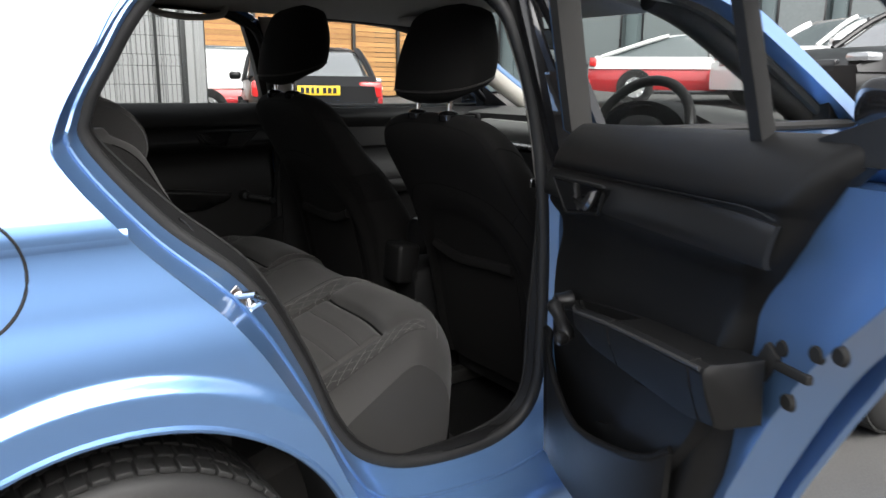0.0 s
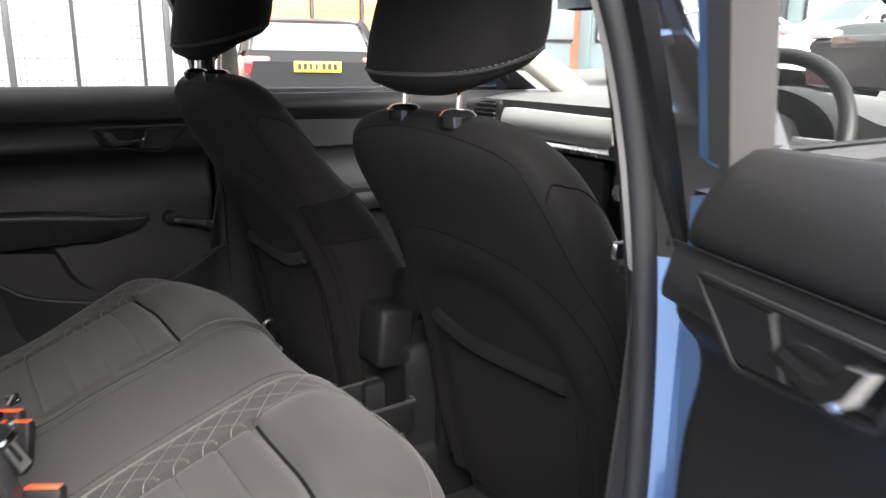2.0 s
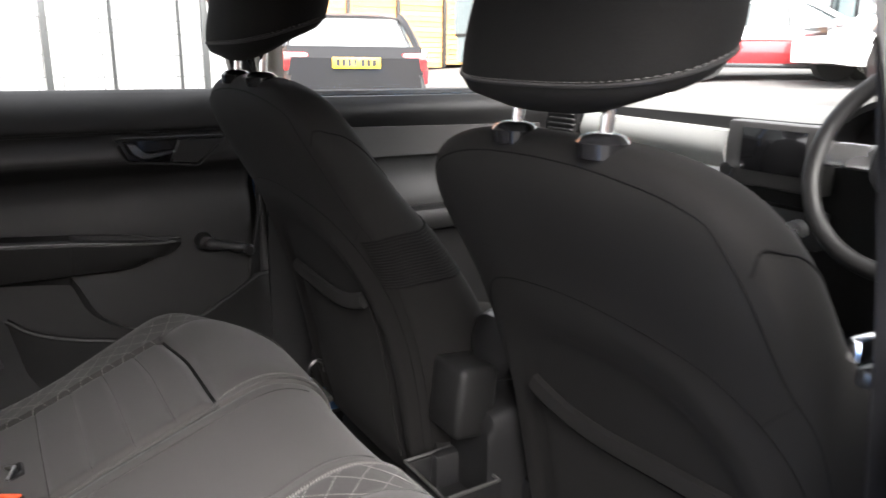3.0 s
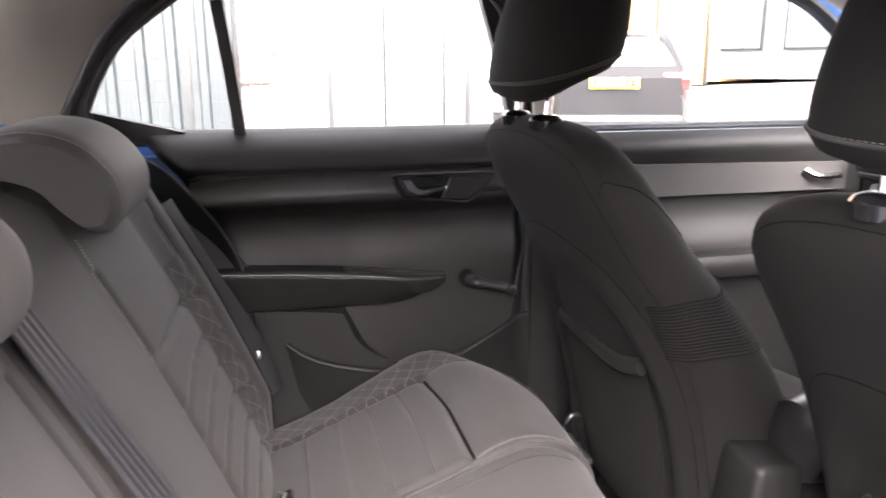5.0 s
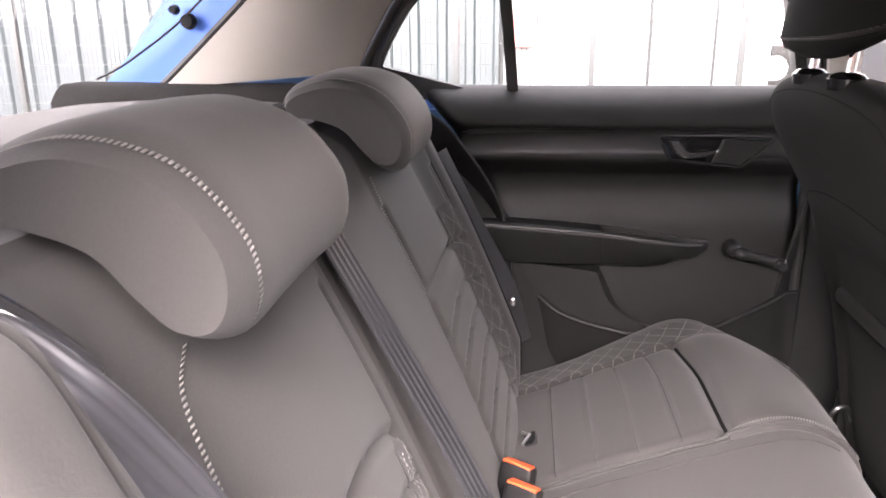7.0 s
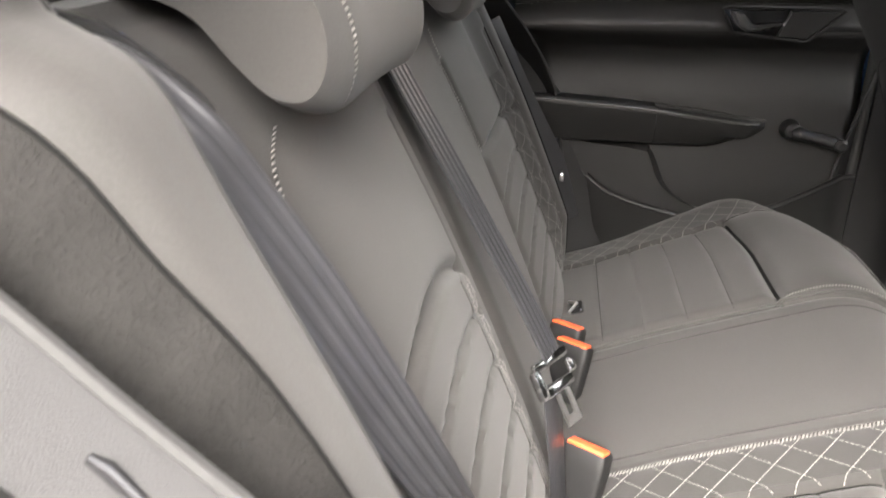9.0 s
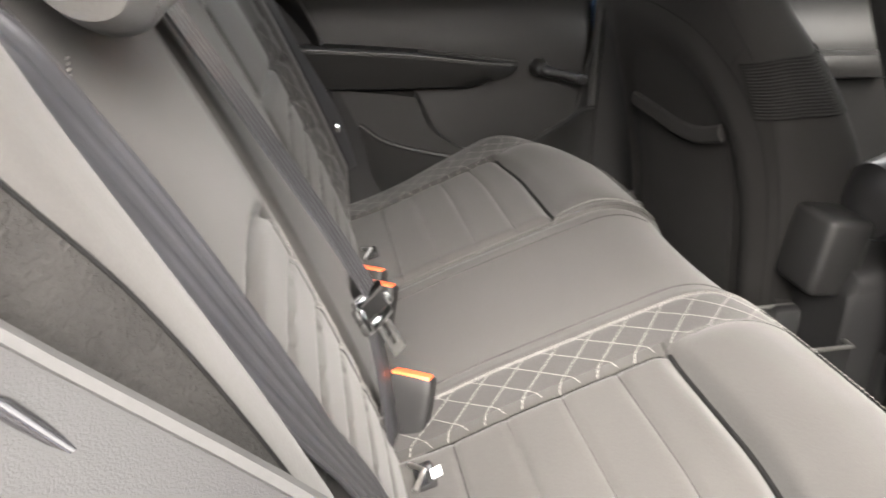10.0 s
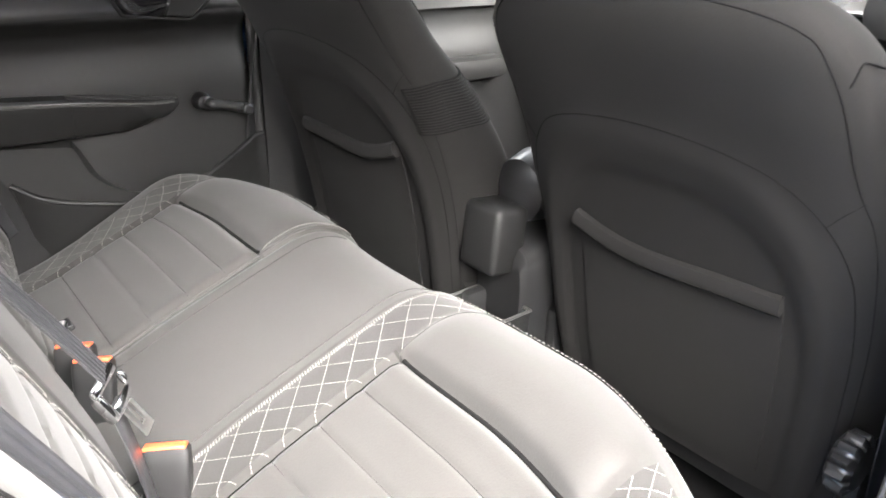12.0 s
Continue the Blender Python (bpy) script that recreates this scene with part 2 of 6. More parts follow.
SILVER = surface("silver_trim", (0.5, 0.5, 0.5), 0.28, metal=0.9, vary=0.05, bump=0.02)
CHROME = surface("chrome", (0.85, 0.85, 0.86), 0.16, metal=1.0, vary=0.03, bump=0.0, rough_vary=0.05)
STEEL = surface("zinc_steel", (0.55, 0.54, 0.52), 0.35, metal=1.0, vary=0.15, scale=40)
LINER = surface("headliner_cloth", (0.5, 0.48, 0.44), 0.9, vary=0.06, scale=8, grain=800, bump=0.2, spec=0.2)
PALE = surface("pale_pillar_plastic", (0.42, 0.40, 0.36), 0.5, vary=0.04, scale=5, grain=900, bump=0.15, spec=0.4)
# body blue darkened, with the tailgate flange's shade in the colour
BLUE_SHADED = surface("blue_paint_shaded", (0.014, 0.085, 0.34), 0.42, metal=0.4, vary=0.06, scale=4, grain=1500, bump=0.02, coat=0.25, coat_rough=0.2)
BLUE = surface("blue_metallic_paint", (0.20, 0.38, 0.72), 0.30, metal=0.7, vary=0.05, scale=3, grain=2500, bump=0.02, coat=1.0, coat_rough=0.03, rough_vary=0.03)
BLUE.node_tree.nodes["Principled BSDF"].inputs["Coat IOR"].default_value = 1.85
RUBBER = surface("door_seal_rubber", (0.02, 0.02, 0.02), 0.55, vary=0.15, scale=30, grain=400, bump=0.15)
TYRE = surface("tyre_rubber", (0.022, 0.022, 0.022), 0.6, vary=0.25, scale=18, grain=250, bump=0.25)
LINERBLACK = surface("arch_liner", (0.012, 0.012, 0.012), 0.8, vary=0.4, scale=15)
RED = surface("red_button", (0.78, 0.10, 0.03), 0.4, vary=0.05, bump=0.0)
BELT = surface("belt_webbing", (0.021, 0.021, 0.023), 0.38, vary=0.12, scale=25, grain=1500, bump=0.3, bump_depth=0.0005, spec=0.4)
GLASS = pane("window_glass", gloss=0.15)
BLACKGLOSS = surface("gloss_black", (0.012, 0.012, 0.013), 0.12, vary=0.05, bump=0.0, coat=0.4)


# ---- ground and surroundings ----
ASPHALT = surface("asphalt", (0.10, 0.098, 0.095), 0.85, vary=0.3, scale=1.5, grain=140, bump=0.6, bump_depth=0.004, spec=0.3)
CLAD = surface("light_cladding", (0.27, 0.275, 0.275), 0.45, vary=0.08, scale=2, grain=60, bump=0.03)
BRICKDARK = surface("dark_brick", (0.20, 0.14, 0.11), 0.85, vary=0.3, scale=3, grain=40, bump=0.3)
# grey-green darkened: the dim light by the shed is in the colour
CLAD_GREEN_SHADED = surface("grey_green_cladding_shaded", (0.019, 0.026, 0.028), 0.5, vary=0.1, scale=2, grain=60, bump=0.03)
POST = surface("fence_post_paint", (0.02, 0.022, 0.022), 0.4, vary=0.1)
WIRE = surface("fence_wire", (0.028, 0.030, 0.030), 0.4, vary=0.1)
CLADGREY = surface("dark_facade", (0.10, 0.13, 0.135), 0.4, vary=0.08, scale=1, grain=40, bump=0.02)
BRICK = surface("brick", (0.36, 0.15, 0.09), 0.85, vary=0.3, scale=6, grain=80, bump=0.3, each=0.2)
TIMBER = surface("fence_timber", (0.42, 0.22, 0.08), 0.75, vary=0.3, scale=4, grain=60, stretch=(1, 1, 6), each=0.2)


def ground_z(x, y):
    """Level under the car, rising gently across the yard."""
    d = max(0.0, x - 2.9)
    out = max(abs(y) - 1.0, x - 4.9, 0.0)
    return 0.06 * d * min(1.0, out / 2.5)


N = 120
def ground_pt(u, v):
    x = spow(2 * u - 1, 3) * 400 + 2
    y = spow(2 * v - 1, 3) * 400
    return (x, y, ground_z(min(x, 60), y))
single("ground", grid(ground_pt, N, N), ASPHALT, "grey worn asphalt car park", "ground", kind="structure")


def ribbed(x0, x1, y, z0, z1, pitch, deep):
    pts = []
    x = x0
    while x < x1:
        for a, b in ((0, 0), (0.6, 0), (0.68, 1), (0.92, 1)):
            pts.append((min(x + a * pitch, x1), y - b * deep))
        x += pitch
    verts = [(px, py, z) for z in (z0, z1) for px, py in pts] + [(x1, y + 0.1, z0), (x0, y + 0.1, z0), (x1, y + 0.1, z1), (x0, y + 0.1, z1)]
    n = len(pts)
    faces = [(i, i + 1, n + i + 1, n + i) for i in range(n - 1)]
    b = 2 * n
    faces += [(0, n, b + 3, b + 1), (n - 1, b, b + 2, 2 * n - 1), (b, b + 1, b + 3, b + 2)]
    return verts, faces


single("shed_wall_light", ribbed(1.50, 4.57, 8.3, 0, 5.0, 0.2, 0.035), CLAD, "pale grey ribbed metal cladding wall", "wall", kind="structure")
single("shed_wall_green", ribbed(-12.0, 1.47, 8.2, 0, 5.0, 0.33, 0.045), CLAD_GREEN_SHADED, "grey-green ribbed metal cladding wall", "wall", kind="structure")
FENCE_Y = 6.8
for x in (1.485, 3.2, 3.93):
    single("wall_trim", box((x, 8.235, 2.5), (0.035 if x > 2 else 0.09, 0.03, 5.0), 0.004), POST, "dark upright joint strip on the cladding", "trim", kind="structure")
fence = thing("mesh_fence", "dark welded mesh fence on steel posts", "fence")
for x in (-8.4, -6.0, -3.6, -1.2, 1.10, 2.44, 3.85):
    part("post", box((x, FENCE_Y, 1.2), (0.06, 0.06, 2.4), 0.004), POST, fence)
wires = []
for x in np.arange(-8.4, 3.86, 0.05):
    wires.append(tube([(x, FENCE_Y - 0.02, 0.05), (x, FENCE_Y - 0.02, 1.30), (x, FENCE_Y - 0.06, 1.36), (x, FENCE_Y - 0.02, 1.42), (x, FENCE_Y - 0.02, 2.3)], 0.0028, 4))
for z in (0.1, 0.3, 0.5, 0.7, 0.9, 1.1, 1.30, 1.42, 1.62, 1.82, 2.02, 2.22):
    wires.append(tube([(-8.4, FENCE_Y - 0.022, z), (3.86, FENCE_Y - 0.022, z)], 0.003, 4))
tagged(part("wire_mesh", join(*wires), WIRE, fence), kind="stuff")


# ---- the blue hatchback: shell ----
SEAM = [(1.74, -.71, 1.385), (1.59, -.75, 1.27), (1.525, -.785, 1.18), (1.475, -.80, 1.09), (1.47, -.81, 1.04), (1.55, -.825, .93), (1.68, -.855, .79),
        (1.79, -.858, .61), (1.88, -.84, .44), (1.97, -.81, .33), (2.12, -.80, .30), (2.33, -.80, .30), (2.45, -.81, .36), (2.455, -.83, .60), (2.445, -.82, .95),
        (2.385, -.728, 1.20), (2.315, -.685, 1.36), (2.05, -.68, 1.41)]
SEAL = [(1.76, -.61, 1.355), (1.625, -.685, 1.265), (1.553, -.70, 1.16), (1.522, -.705, 1.10), (1.525, -.705, 1.05), (1.62, -.70, .93), (1.75, -.70, .81),
        (1.84, -.70, .65), (1.90, -.70, .51), (1.97, -.70, .435), (2.09, -.70, .39), (2.28, -.70, .385), (2.385, -.71, .46), (2.395, -.722, .65), (2.388, -.712, .95),
        (2.352, -.682, 1.19), (2.28, -.64, 1.33), (2.05, -.59, 1.375)]
AXLE, TRACK_Y, WHEEL_R = 1.495, -0.745, 0.302


def y_out(x, z):
    """The outside of the car's right flank."""
    y = knots(z, (0.2, 0.32, 0.5, 0.72, 0.77, 0.85, 0.93, 0.95, 1.05, 1.2, 1.38), (-0.79, -0.815, -0.845, -0.862, -0.862, -0.842, -0.826, -0.832, -0.803, -0.765, -0.705))
    r = math.hypot(x - AXLE, z - 0.31)
    if z < 0.80:
        e = max(0.0, min(1.0, (0.450 - r) / 0.024)) * max(0.0, min(1.0, (0.80 - z) / 0.05))
        y -= 0.020 * e * e * (3 - 2 * e)
    return y


def seam_x(z):
    """The rear edge of the rear door's opening."""
    return knots(z, (0.30, 0.44, 0.61, 0.79, 0.93, 1.04, 1.09, 1.18, 1.27, 1.385), (2.02, 1.88, 1.79, 1.68, 1.55, 1.47, 1.475, 1.53, 1.60, 1.75))


def arch_x(z, sign):
    r = 0.375
    return AXLE + sign * math.sqrt(max(0.0, r * r - (z - 0.31) ** 2))


def tail_x(z):
    return knots(z, (0.25, 0.7, 1.0, 1.1, 1.38), (0.86, 0.82, 0.86, 0.93, 1.2))


def lefty(vf):
    """The left side: mirrored, with its rear window corner a little further back."""
    out = []
    for x, y, z in vf[0]:
        k = max(0.0, min(1.0, (z - 1.0) / 0.08)) * max(0.0, min(1.0, (1.76 - x) / 0.14)) * max(0.0, min(1.0, (x - 1.12) / 0.2))
        out.append((x - 0.022 * k, -y, z))
    return out, vf[1]


car = thing("hatchback_body", "blue metallic hatchback body shell with an open rear side", "car")


def patch(xa, xb, za, zb, nu=40, nv=24):
    return slab(lambda u, v: (xa(za + (zb - za) * v) + (xb(za + (zb - za) * v) - xa(za + (zb - za) * v)) * u,
                              y_out(xa(za + (zb - za) * v) + (xb(za + (zb - za) * v) - xa(za + (zb - za) * v)) * u, za + (zb - za) * v),
                              za + (zb - za) * v), nu, nv, (0, 0.012, 0))


flank = join(patch(tail_x, seam_x, 0.685, 1.385, 150, 110), patch(lambda z: arch_x(z, 1), seam_x, 0.30, 0.685, 90, 70), patch(tail_x, lambda z: arch_x(z, -1), 0.28, 0.685, 20, 20))
quarter = part("quarter_panel", flank, BLUE, car, "blue rear quarter panel reflecting the sky")
part("quarter_panel", lefty(flank), BLUE, car)
arch_lip = tube([(AXLE + 0.376 * math.cos(q), y_out(AXLE + 0.38 * math.cos(q), 0.31 + 0.38 * math.sin(q)) + 0.004, 0.31 + 0.376 * math.sin(q)) for q in np.linspace(-0.05, math.pi + 0.05, 40)], 0.007, 8)
part("arch_lip", arch_lip, BLUE, car)
liner = slab(lambda u, v: (AXLE + 0.372 * math.cos(math.pi * u), -0.84 + 0.26 * v, 0.31 + 0.372 * math.sin(math.pi * u)), 32, 4, lambda u, v: (0.006 * math.cos(math.pi * u), 0, 0.006 * math.sin(math.pi * u)))
liner = join(liner, slab(lambda u, v: (AXLE + 0.372 * v * math.cos(math.pi * u), -0.58, 0.31 + 0.372 * v * math.sin(math.pi * u)), 32, 4, (0, 0.01, 0)))
part("wheel_arch_liner", liner, LINERBLACK, car)
# fuel flap: a round seam groove in the quarter panel
part("fuel_flap_seam", tube([(1.337 + 0.083 * math.cos(q), y_out(1.337 + 0.083 * math.cos(q), 0.911 + 0.083 * math.sin(q)) - 0.0005, 0.911 + 0.083 * math.sin(q)) for q in np.linspace(0, 2 * math.pi, 48, endpoint=False)], 0.0022, 6, closed=True), LINERBLACK, quarter)
# tornado line crease
part("crease", slab(lambda u, v: (0.9 + (seam_x(0.935) - 0.004 - 0.9) * u, y_out(1.4, 0.93) - 0.004 * math.sin(math.pi * v), 0.925 + 0.006 * u + 0.022 * v), 20, 6, (0, 0.006, 0)), BLUE, quarter)


def jamb(outer, inner, k0, k1, n=180):
    a, b = cat(outer, n, True), cat(inner, n, True)
    rows = []
    for v, bulge in ((0, 0), (0.06, 0.004), (0.35, -0.004), (0.62, 0.012), (0.8, 0.004), (1.0, 0)):
        rows.append([tuple(np.array(a[k % n]) * (1 - v) + np.array(b[k % n]) * v + np.array((0, bulge, 0))) for k in range(k0, k1 + 1)])
    m = k1 - k0 + 1
    return [p for r in rows for p in r], [(i * m + j, i * m + j + 1, (i + 1) * m + j + 1, (i + 1) * m + j) for i in range(5) for j in range(m - 1)]


part("door_jamb", jamb(SEAM, SEAL, 168, 320), BLUE, car, "painted blue door jamb")
part("door_jamb", lefty(jamb(SEAM, SEAL, 168, 320)), BLUE, car)
part("pillar_jamb", jamb(SEAM, SEAL, 140, 168), BLACKGLOSS, car, "black centre pillar jamb")
part("pillar_jamb", lefty(jamb(SEAM, SEAL, 140, 168)), BLACKGLOSS, car)
seal_line = cat(SEAL, 160, True)
seal_vf = tube([(x, y + 0.004, z) for x, y, z in seal_line], 0.0135, 10, closed=True, up=(0, 1, 0))
part("door_seal", seal_vf, RUBBER, car, "black rubber door seal")
part("door_seal", lefty(seal_vf), RUBBER, car)
outer_lip = [tuple(np.array(a) * 0.52 + np.array(b) * 0.48 + np.array((0, -0.004, 0))) for a, b in zip(cat(SEAM, 160, True), seal_line)]
part("jamb_bead", tube((outer_lip + outer_lip)[152:282], 0.0035, 6), BLUE, car)
IN = [(0.02, 0.05, -0.02)] * 3 + [(0.05, 0.045, 0.0), (0.07, 0.045, 0.01), (0.075, 0.045, 0.06), (0.075, 0.04, 0.06), (0.075, 0.04, 0.045), (0.07, 0.04, 0.04), (0.04, 0.05, 0.03)] + [(0, 0.06, 0.0)] * 2 + [(-0.05, 0.03, 0.02), (-0.05, 0.03, 0), (0.012, 0.02, 0), (0.012, 0.02, 0), (0.0, 0.03, -0.02), (0, 0.05, -0.02)]
for side in (1, -1):
    wide = [0.35] * 18 if side > 0 else [0.9] * 3 + [0.95, 0.95, 0.85, 0.4, -0.3, -0.9, -0.9] + [0.9] * 8
    inner_line = cat([(x + a * w, y + b, z + c * w) for (x, y, z), (a, b, c), w in zip(SEAL, IN, wide)], 160, True)
    trim_vf = loft([[tuple(p) for p in seal_line], [tuple(np.array(p) * 0.5 + np.array(q) * 0.5) for p, q in zip(seal_line, inner_line)], [tuple(p) for p in inner_line]], cap=False)
    part("trim_gap", tube(inner_line, 0.0035, 6, closed=True) if side > 0 else lefty(tube(inner_line, 0.0035, 6, closed=True)), LINERBLACK, car)
    part("opening_trim", trim_vf if side > 0 else lefty(trim_vf), PLASTIC_LOW, car)
low_line = cat(SEAL[5:10], 30)
cover_vf = slab(lambda u, v: (low_line[int(u * 29)][0] + 0.03 - 0.13 * v, low_line[int(u * 29)][1] + 0.012 + 0.045 * v, low_line[int(u * 29)][2] + 0.02 - 0.05 * v), 29, 4, (0, -0.01, 0))
part("seat_side_trim", lefty(cover_vf), PLASTIC_LOW, car, "black plastic trim beside the seat")
# door catch on the jamb
catch = join(box((1.70, -0.775, 0.805), (0.05, 0.006, 0.05), 0.002, m=Matrix.Rotation(radians(48), 3, "Y").to_4x4()),
             tube([(1.70, -0.775, 0.822), (1.722, -0.80, 0.828), (1.735, -0.80, 0.815), (1.72, -0.775, 0.795)], 0.006, 8))
part("door_catch", catch, CHROME, car, "bright steel door catch loop")
# sills
sill = lambda s: slab(lambda u, v: (1.90 + 1.62 * u, s * knots(v, (0, 0.3, 0.6, 0.85, 1), (-0.74, -0.80, -0.815, -0.80, -0.72)), knots(v, (0, 0.3, 0.6, 0.85, 1), (0.19, 0.2, 0.25, 0.30, 0.335))), 20, 16, (0, s * 0.02, 0))
part("sill", sill(1), BLUE, car)
part("sill", sill(-1), BLUE, car)
scuff = slab(lambda u, v: (1.93 + 0.5 * u, -0.70 + 0.1 * v, 0.395 + 0.012 * math.sin(math.pi * v) - 0.07 * v * v), 12, 8, (0, 0, -0.006))
part("sill_plate", scuff, PLASTIC_LOW, car)
part("sill_plate", mirrored(scuff), PLASTIC_LOW, car)
# roof, headliner
part("roof", slab(lambda u, v: (1.15 + 1.85 * u, -0.66 + 1.32 * v, 1.405 + 0.055 * math.sin(math.pi * v) ** 0.7 - 0.03 * (2 * u - 1) ** 2 + 0.005), 24, 24, (0, 0, -0.012)), BLUE, car)
part("headliner", slab(lambda u, v: (1.2 + 1.78 * u, -0.58 + 1.16 * v, 1.365 + 0.04 * math.sin(math.pi * v) ** 0.6 - 0.02 * (2 * u - 1) ** 2), 24, 24, (0, 0, 0.01)), LINER, car, "pale grey cloth headliner")
for s in (1, -1):
    part("roof_rail", slab(lambda u, v: (1.2 + 1.8 * u, s * (0.665 - 0.10 * v), 1.40 + 0.012 * v - 0.02 * (2 * u - 1) ** 2), 16, 4, (0, 0, -0.02)), BLUE, car)
# pale inner trim of the rear pillars
upper = cat([(x - 0.012, y + 0.028, z) for x, y, z in SEAL[0:4]], 14)
for s in (-1, 1):
    rear_edge = cat([(1.425, -0.545, 1.345), (1.328, -0.58, 1.254), (1.222, -0.60, 1.165), (1.11, -0.615, 1.072)], 14)

    def pillar(u, v):
        k = v * 13
        i = min(int(k), 12)
        f = k - i
        a = np.array(rear_edge[i]) * (1 - f) + np.array(rear_edge[i + 1]) * f
        b = np.array(upper[i]) * (1 - f) + np.array(upper[i + 1]) * f
        p = a * (1 - u) + b * u
        return (p[0] - (0.022 * max(0, min(1, (p[2] - 1.0) / 0.08)) * max(0, min(1, (p[0] - 1.12) / 0.2)) * u ** 1.5 if s > 0 else 0), s * -(p[1] + 0.035 * math.sin(math.pi * u)) if s > 0 else p[1] + 0.035 * math.sin(math.pi * u), p[2])
    part("pillar_trim", slab(pillar, 20, 20, (0, s * 0.012, 0)), PALE, car, "pale grey plastic rear pillar trim")
    part("tailgate_seal", tube([(x - 0.012, s * -(y - 0.02), z) for x, y, z in rear_edge], 0.011, 8), RUBBER, car)
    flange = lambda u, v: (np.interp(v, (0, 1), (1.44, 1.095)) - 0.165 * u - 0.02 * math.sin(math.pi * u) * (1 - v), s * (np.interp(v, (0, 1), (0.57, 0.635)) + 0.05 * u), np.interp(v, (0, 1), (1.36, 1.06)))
    part("tailgate_flange", slab(flange, 8, 12, (0, s * 0.01, 0)), BLUE_SHADED, car, "blue painted tailgate flange, shade in its colour")
    # centre pillar: pale upper trim, blue outside, black inside below
    part("centre_pillar_trim", slab(lambda u, v: (knots(v, (0, 0.5, 1), (2.398, 2.376, 2.305)) + (0.030 + 0.06 * v) * u, s * (0.682 - 0.07 * v - 0.015 * math.sin(math.pi * u)), 0.925 + 0.43 * v), 8, 12, (0, s * 0.012, 0)), PALE, car, "pale plastic centre pillar trim")
    part("centre_pillar", slab(lambda u, v: (2.41 + 0.04 * u, s * 0.80, 0.32 + 0.63 * v), 4, 20, (0, -s * 0.08, 0)), BLUE, car)
    part("pillar_cover", slab(lambda u, v: (2.405 + 0.025 * u - 0.092 * v, s * (0.748 - 0.062 * v), 0.95 + 0.40 * v), 4, 20, (0, -s * 0.045, 0)), BLACKGLOSS, car, "black upper centre pillar")
    part("lower_pillar_trim", slab(lambda u, v: (2.40 + 0.16 * u, s * (0.695 - 0.02 * math.sin(math.pi * u)), 0.36 + 0.57 * v), 6, 10, (0, s * 0.01, 0)), PLASTIC_LOW, car)
# floor, tunnel and luggage bay
part("floor_pan", box((2.6, 0, 0.22), (1.9, 1.5, 0.04), 0.005), LINERBLACK, car)
floor_carpet = slab(lambda u, v: (1.95 + 1.75 * u, -0.70 + 1.40 * v, 0.255 + 0.11 * math.exp(-((v - 0.5) / 0.085) ** 4)), 16, 60, (0, 0, -0.015))
part("floor_carpet", floor_carpet, CARPET, car, "black carpet with a raised middle tunnel")
part("boot_floor", box((1.20, 0, 0.55), (0.70, 1.2, 0.03), 0.005), CARPET, car)
for s in (1, -1):
    part("side_lining", slab(lambda u, v: (1.0 + (0.60 - 0.13 * v) * u, s * (0.63 + 0.03 * (1 - v)), 0.5 + 0.56 * v), 8, 8, (0, s * 0.02, 0)), CARPET, car)


def wheel(x, s):
    w = thing("wheel", "", "")
    w.location = (x, s * -TRACK_Y, WHEEL_R)
    w.parent = car
    prof = [(0.19, -0.095), (0.205, -0.105), (0.25, -0.108), (0.285, -0.098), (0.298, -0.085), (0.302, -0.06), (0.302, 0.06), (0.298, 0.085), (0.285, 0.098), (0.25, 0.108), (0.205, 0.105), (0.19, 0.095)]
    tyre = lathe(prof, 64, (x, s * -TRACK_Y, WHEEL_R), "y")
    ob = part("tyre", tyre, TYRE, w)
    blocks = []
    for k in range(64):
        a = 2 * math.pi * (k + 0.5) / 64
        for band, (y0, y1) in enumerate(((-0.088, -0.048), (-0.042, -0.004), (0.004, 0.042), (0.048, 0.088))):
            a2 = a + (0.03 if band % 2 else 0)
            m = Matrix.Translation((x, s * -TRACK_Y, WHEEL_R)) @ Matrix.Rotation(a2, 4, "Y") @ Matrix.Translation((0.3035, (y0 + y1) / 2, 0))
            blocks.append(moved(box((0, 0, 0), (0.009, y1 - y0, 0.0245), 0.0015, 1), m))
    part("tread", join(*blocks), TYRE, ob)
    spokes = [lathe([(0.195, 0.09), (0.195, -0.09), (0.185, -0.09), (0.185, 0.07), (0.03, 0.05), (0.03, 0.075), (0.19, 0.095)], 40, (x, s * -TRACK_Y, WHEEL_R), "y") if s > 0 else
              lathe([(0.195, -0.09), (0.195, 0.09), (0.185, 0.09), (0.185, -0.07), (0.03, -0.05), (0.03, -0.075), (0.19, -0.095)], 40, (x, s * -TRACK_Y, WHEEL_R), "y")]
    part("rim", join(*spokes), SILVER, w)
    return w


for wx in (AXLE, AXLE + 2.47):
    for ws in (1, -1):
        wheel(wx, ws)

# parcel shelf between the rear pillars
shelf = thing("parcel_shelf", "dark grey carpeted parcel shelf behind the rear seat", "shelf", at=(1.3, 0, 1.06))
# light grey felt, paled further for daylight falling through the open tailgate
FELT_LIT = surface("shelf_felt_lit", (0.085, 0.082, 0.078), 0.95, vary=0.22, scale=14, grain=420, bump=0.6, bump_depth=0.002, spec=0.1, sheen=0.1)
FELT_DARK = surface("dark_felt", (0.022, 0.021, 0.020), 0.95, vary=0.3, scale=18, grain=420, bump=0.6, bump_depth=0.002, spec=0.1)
part("shelf_panel", slab(lambda u, v: (0.98 + 0.47 * u, -0.54 + 1.08 * v, 1.046 + 0.010 * math.sin(math.pi * u)), 12, 12, (0, 0, -0.02)), FELT_LIT, shelf, "pale grey felt shelf top, daylight in its colour")
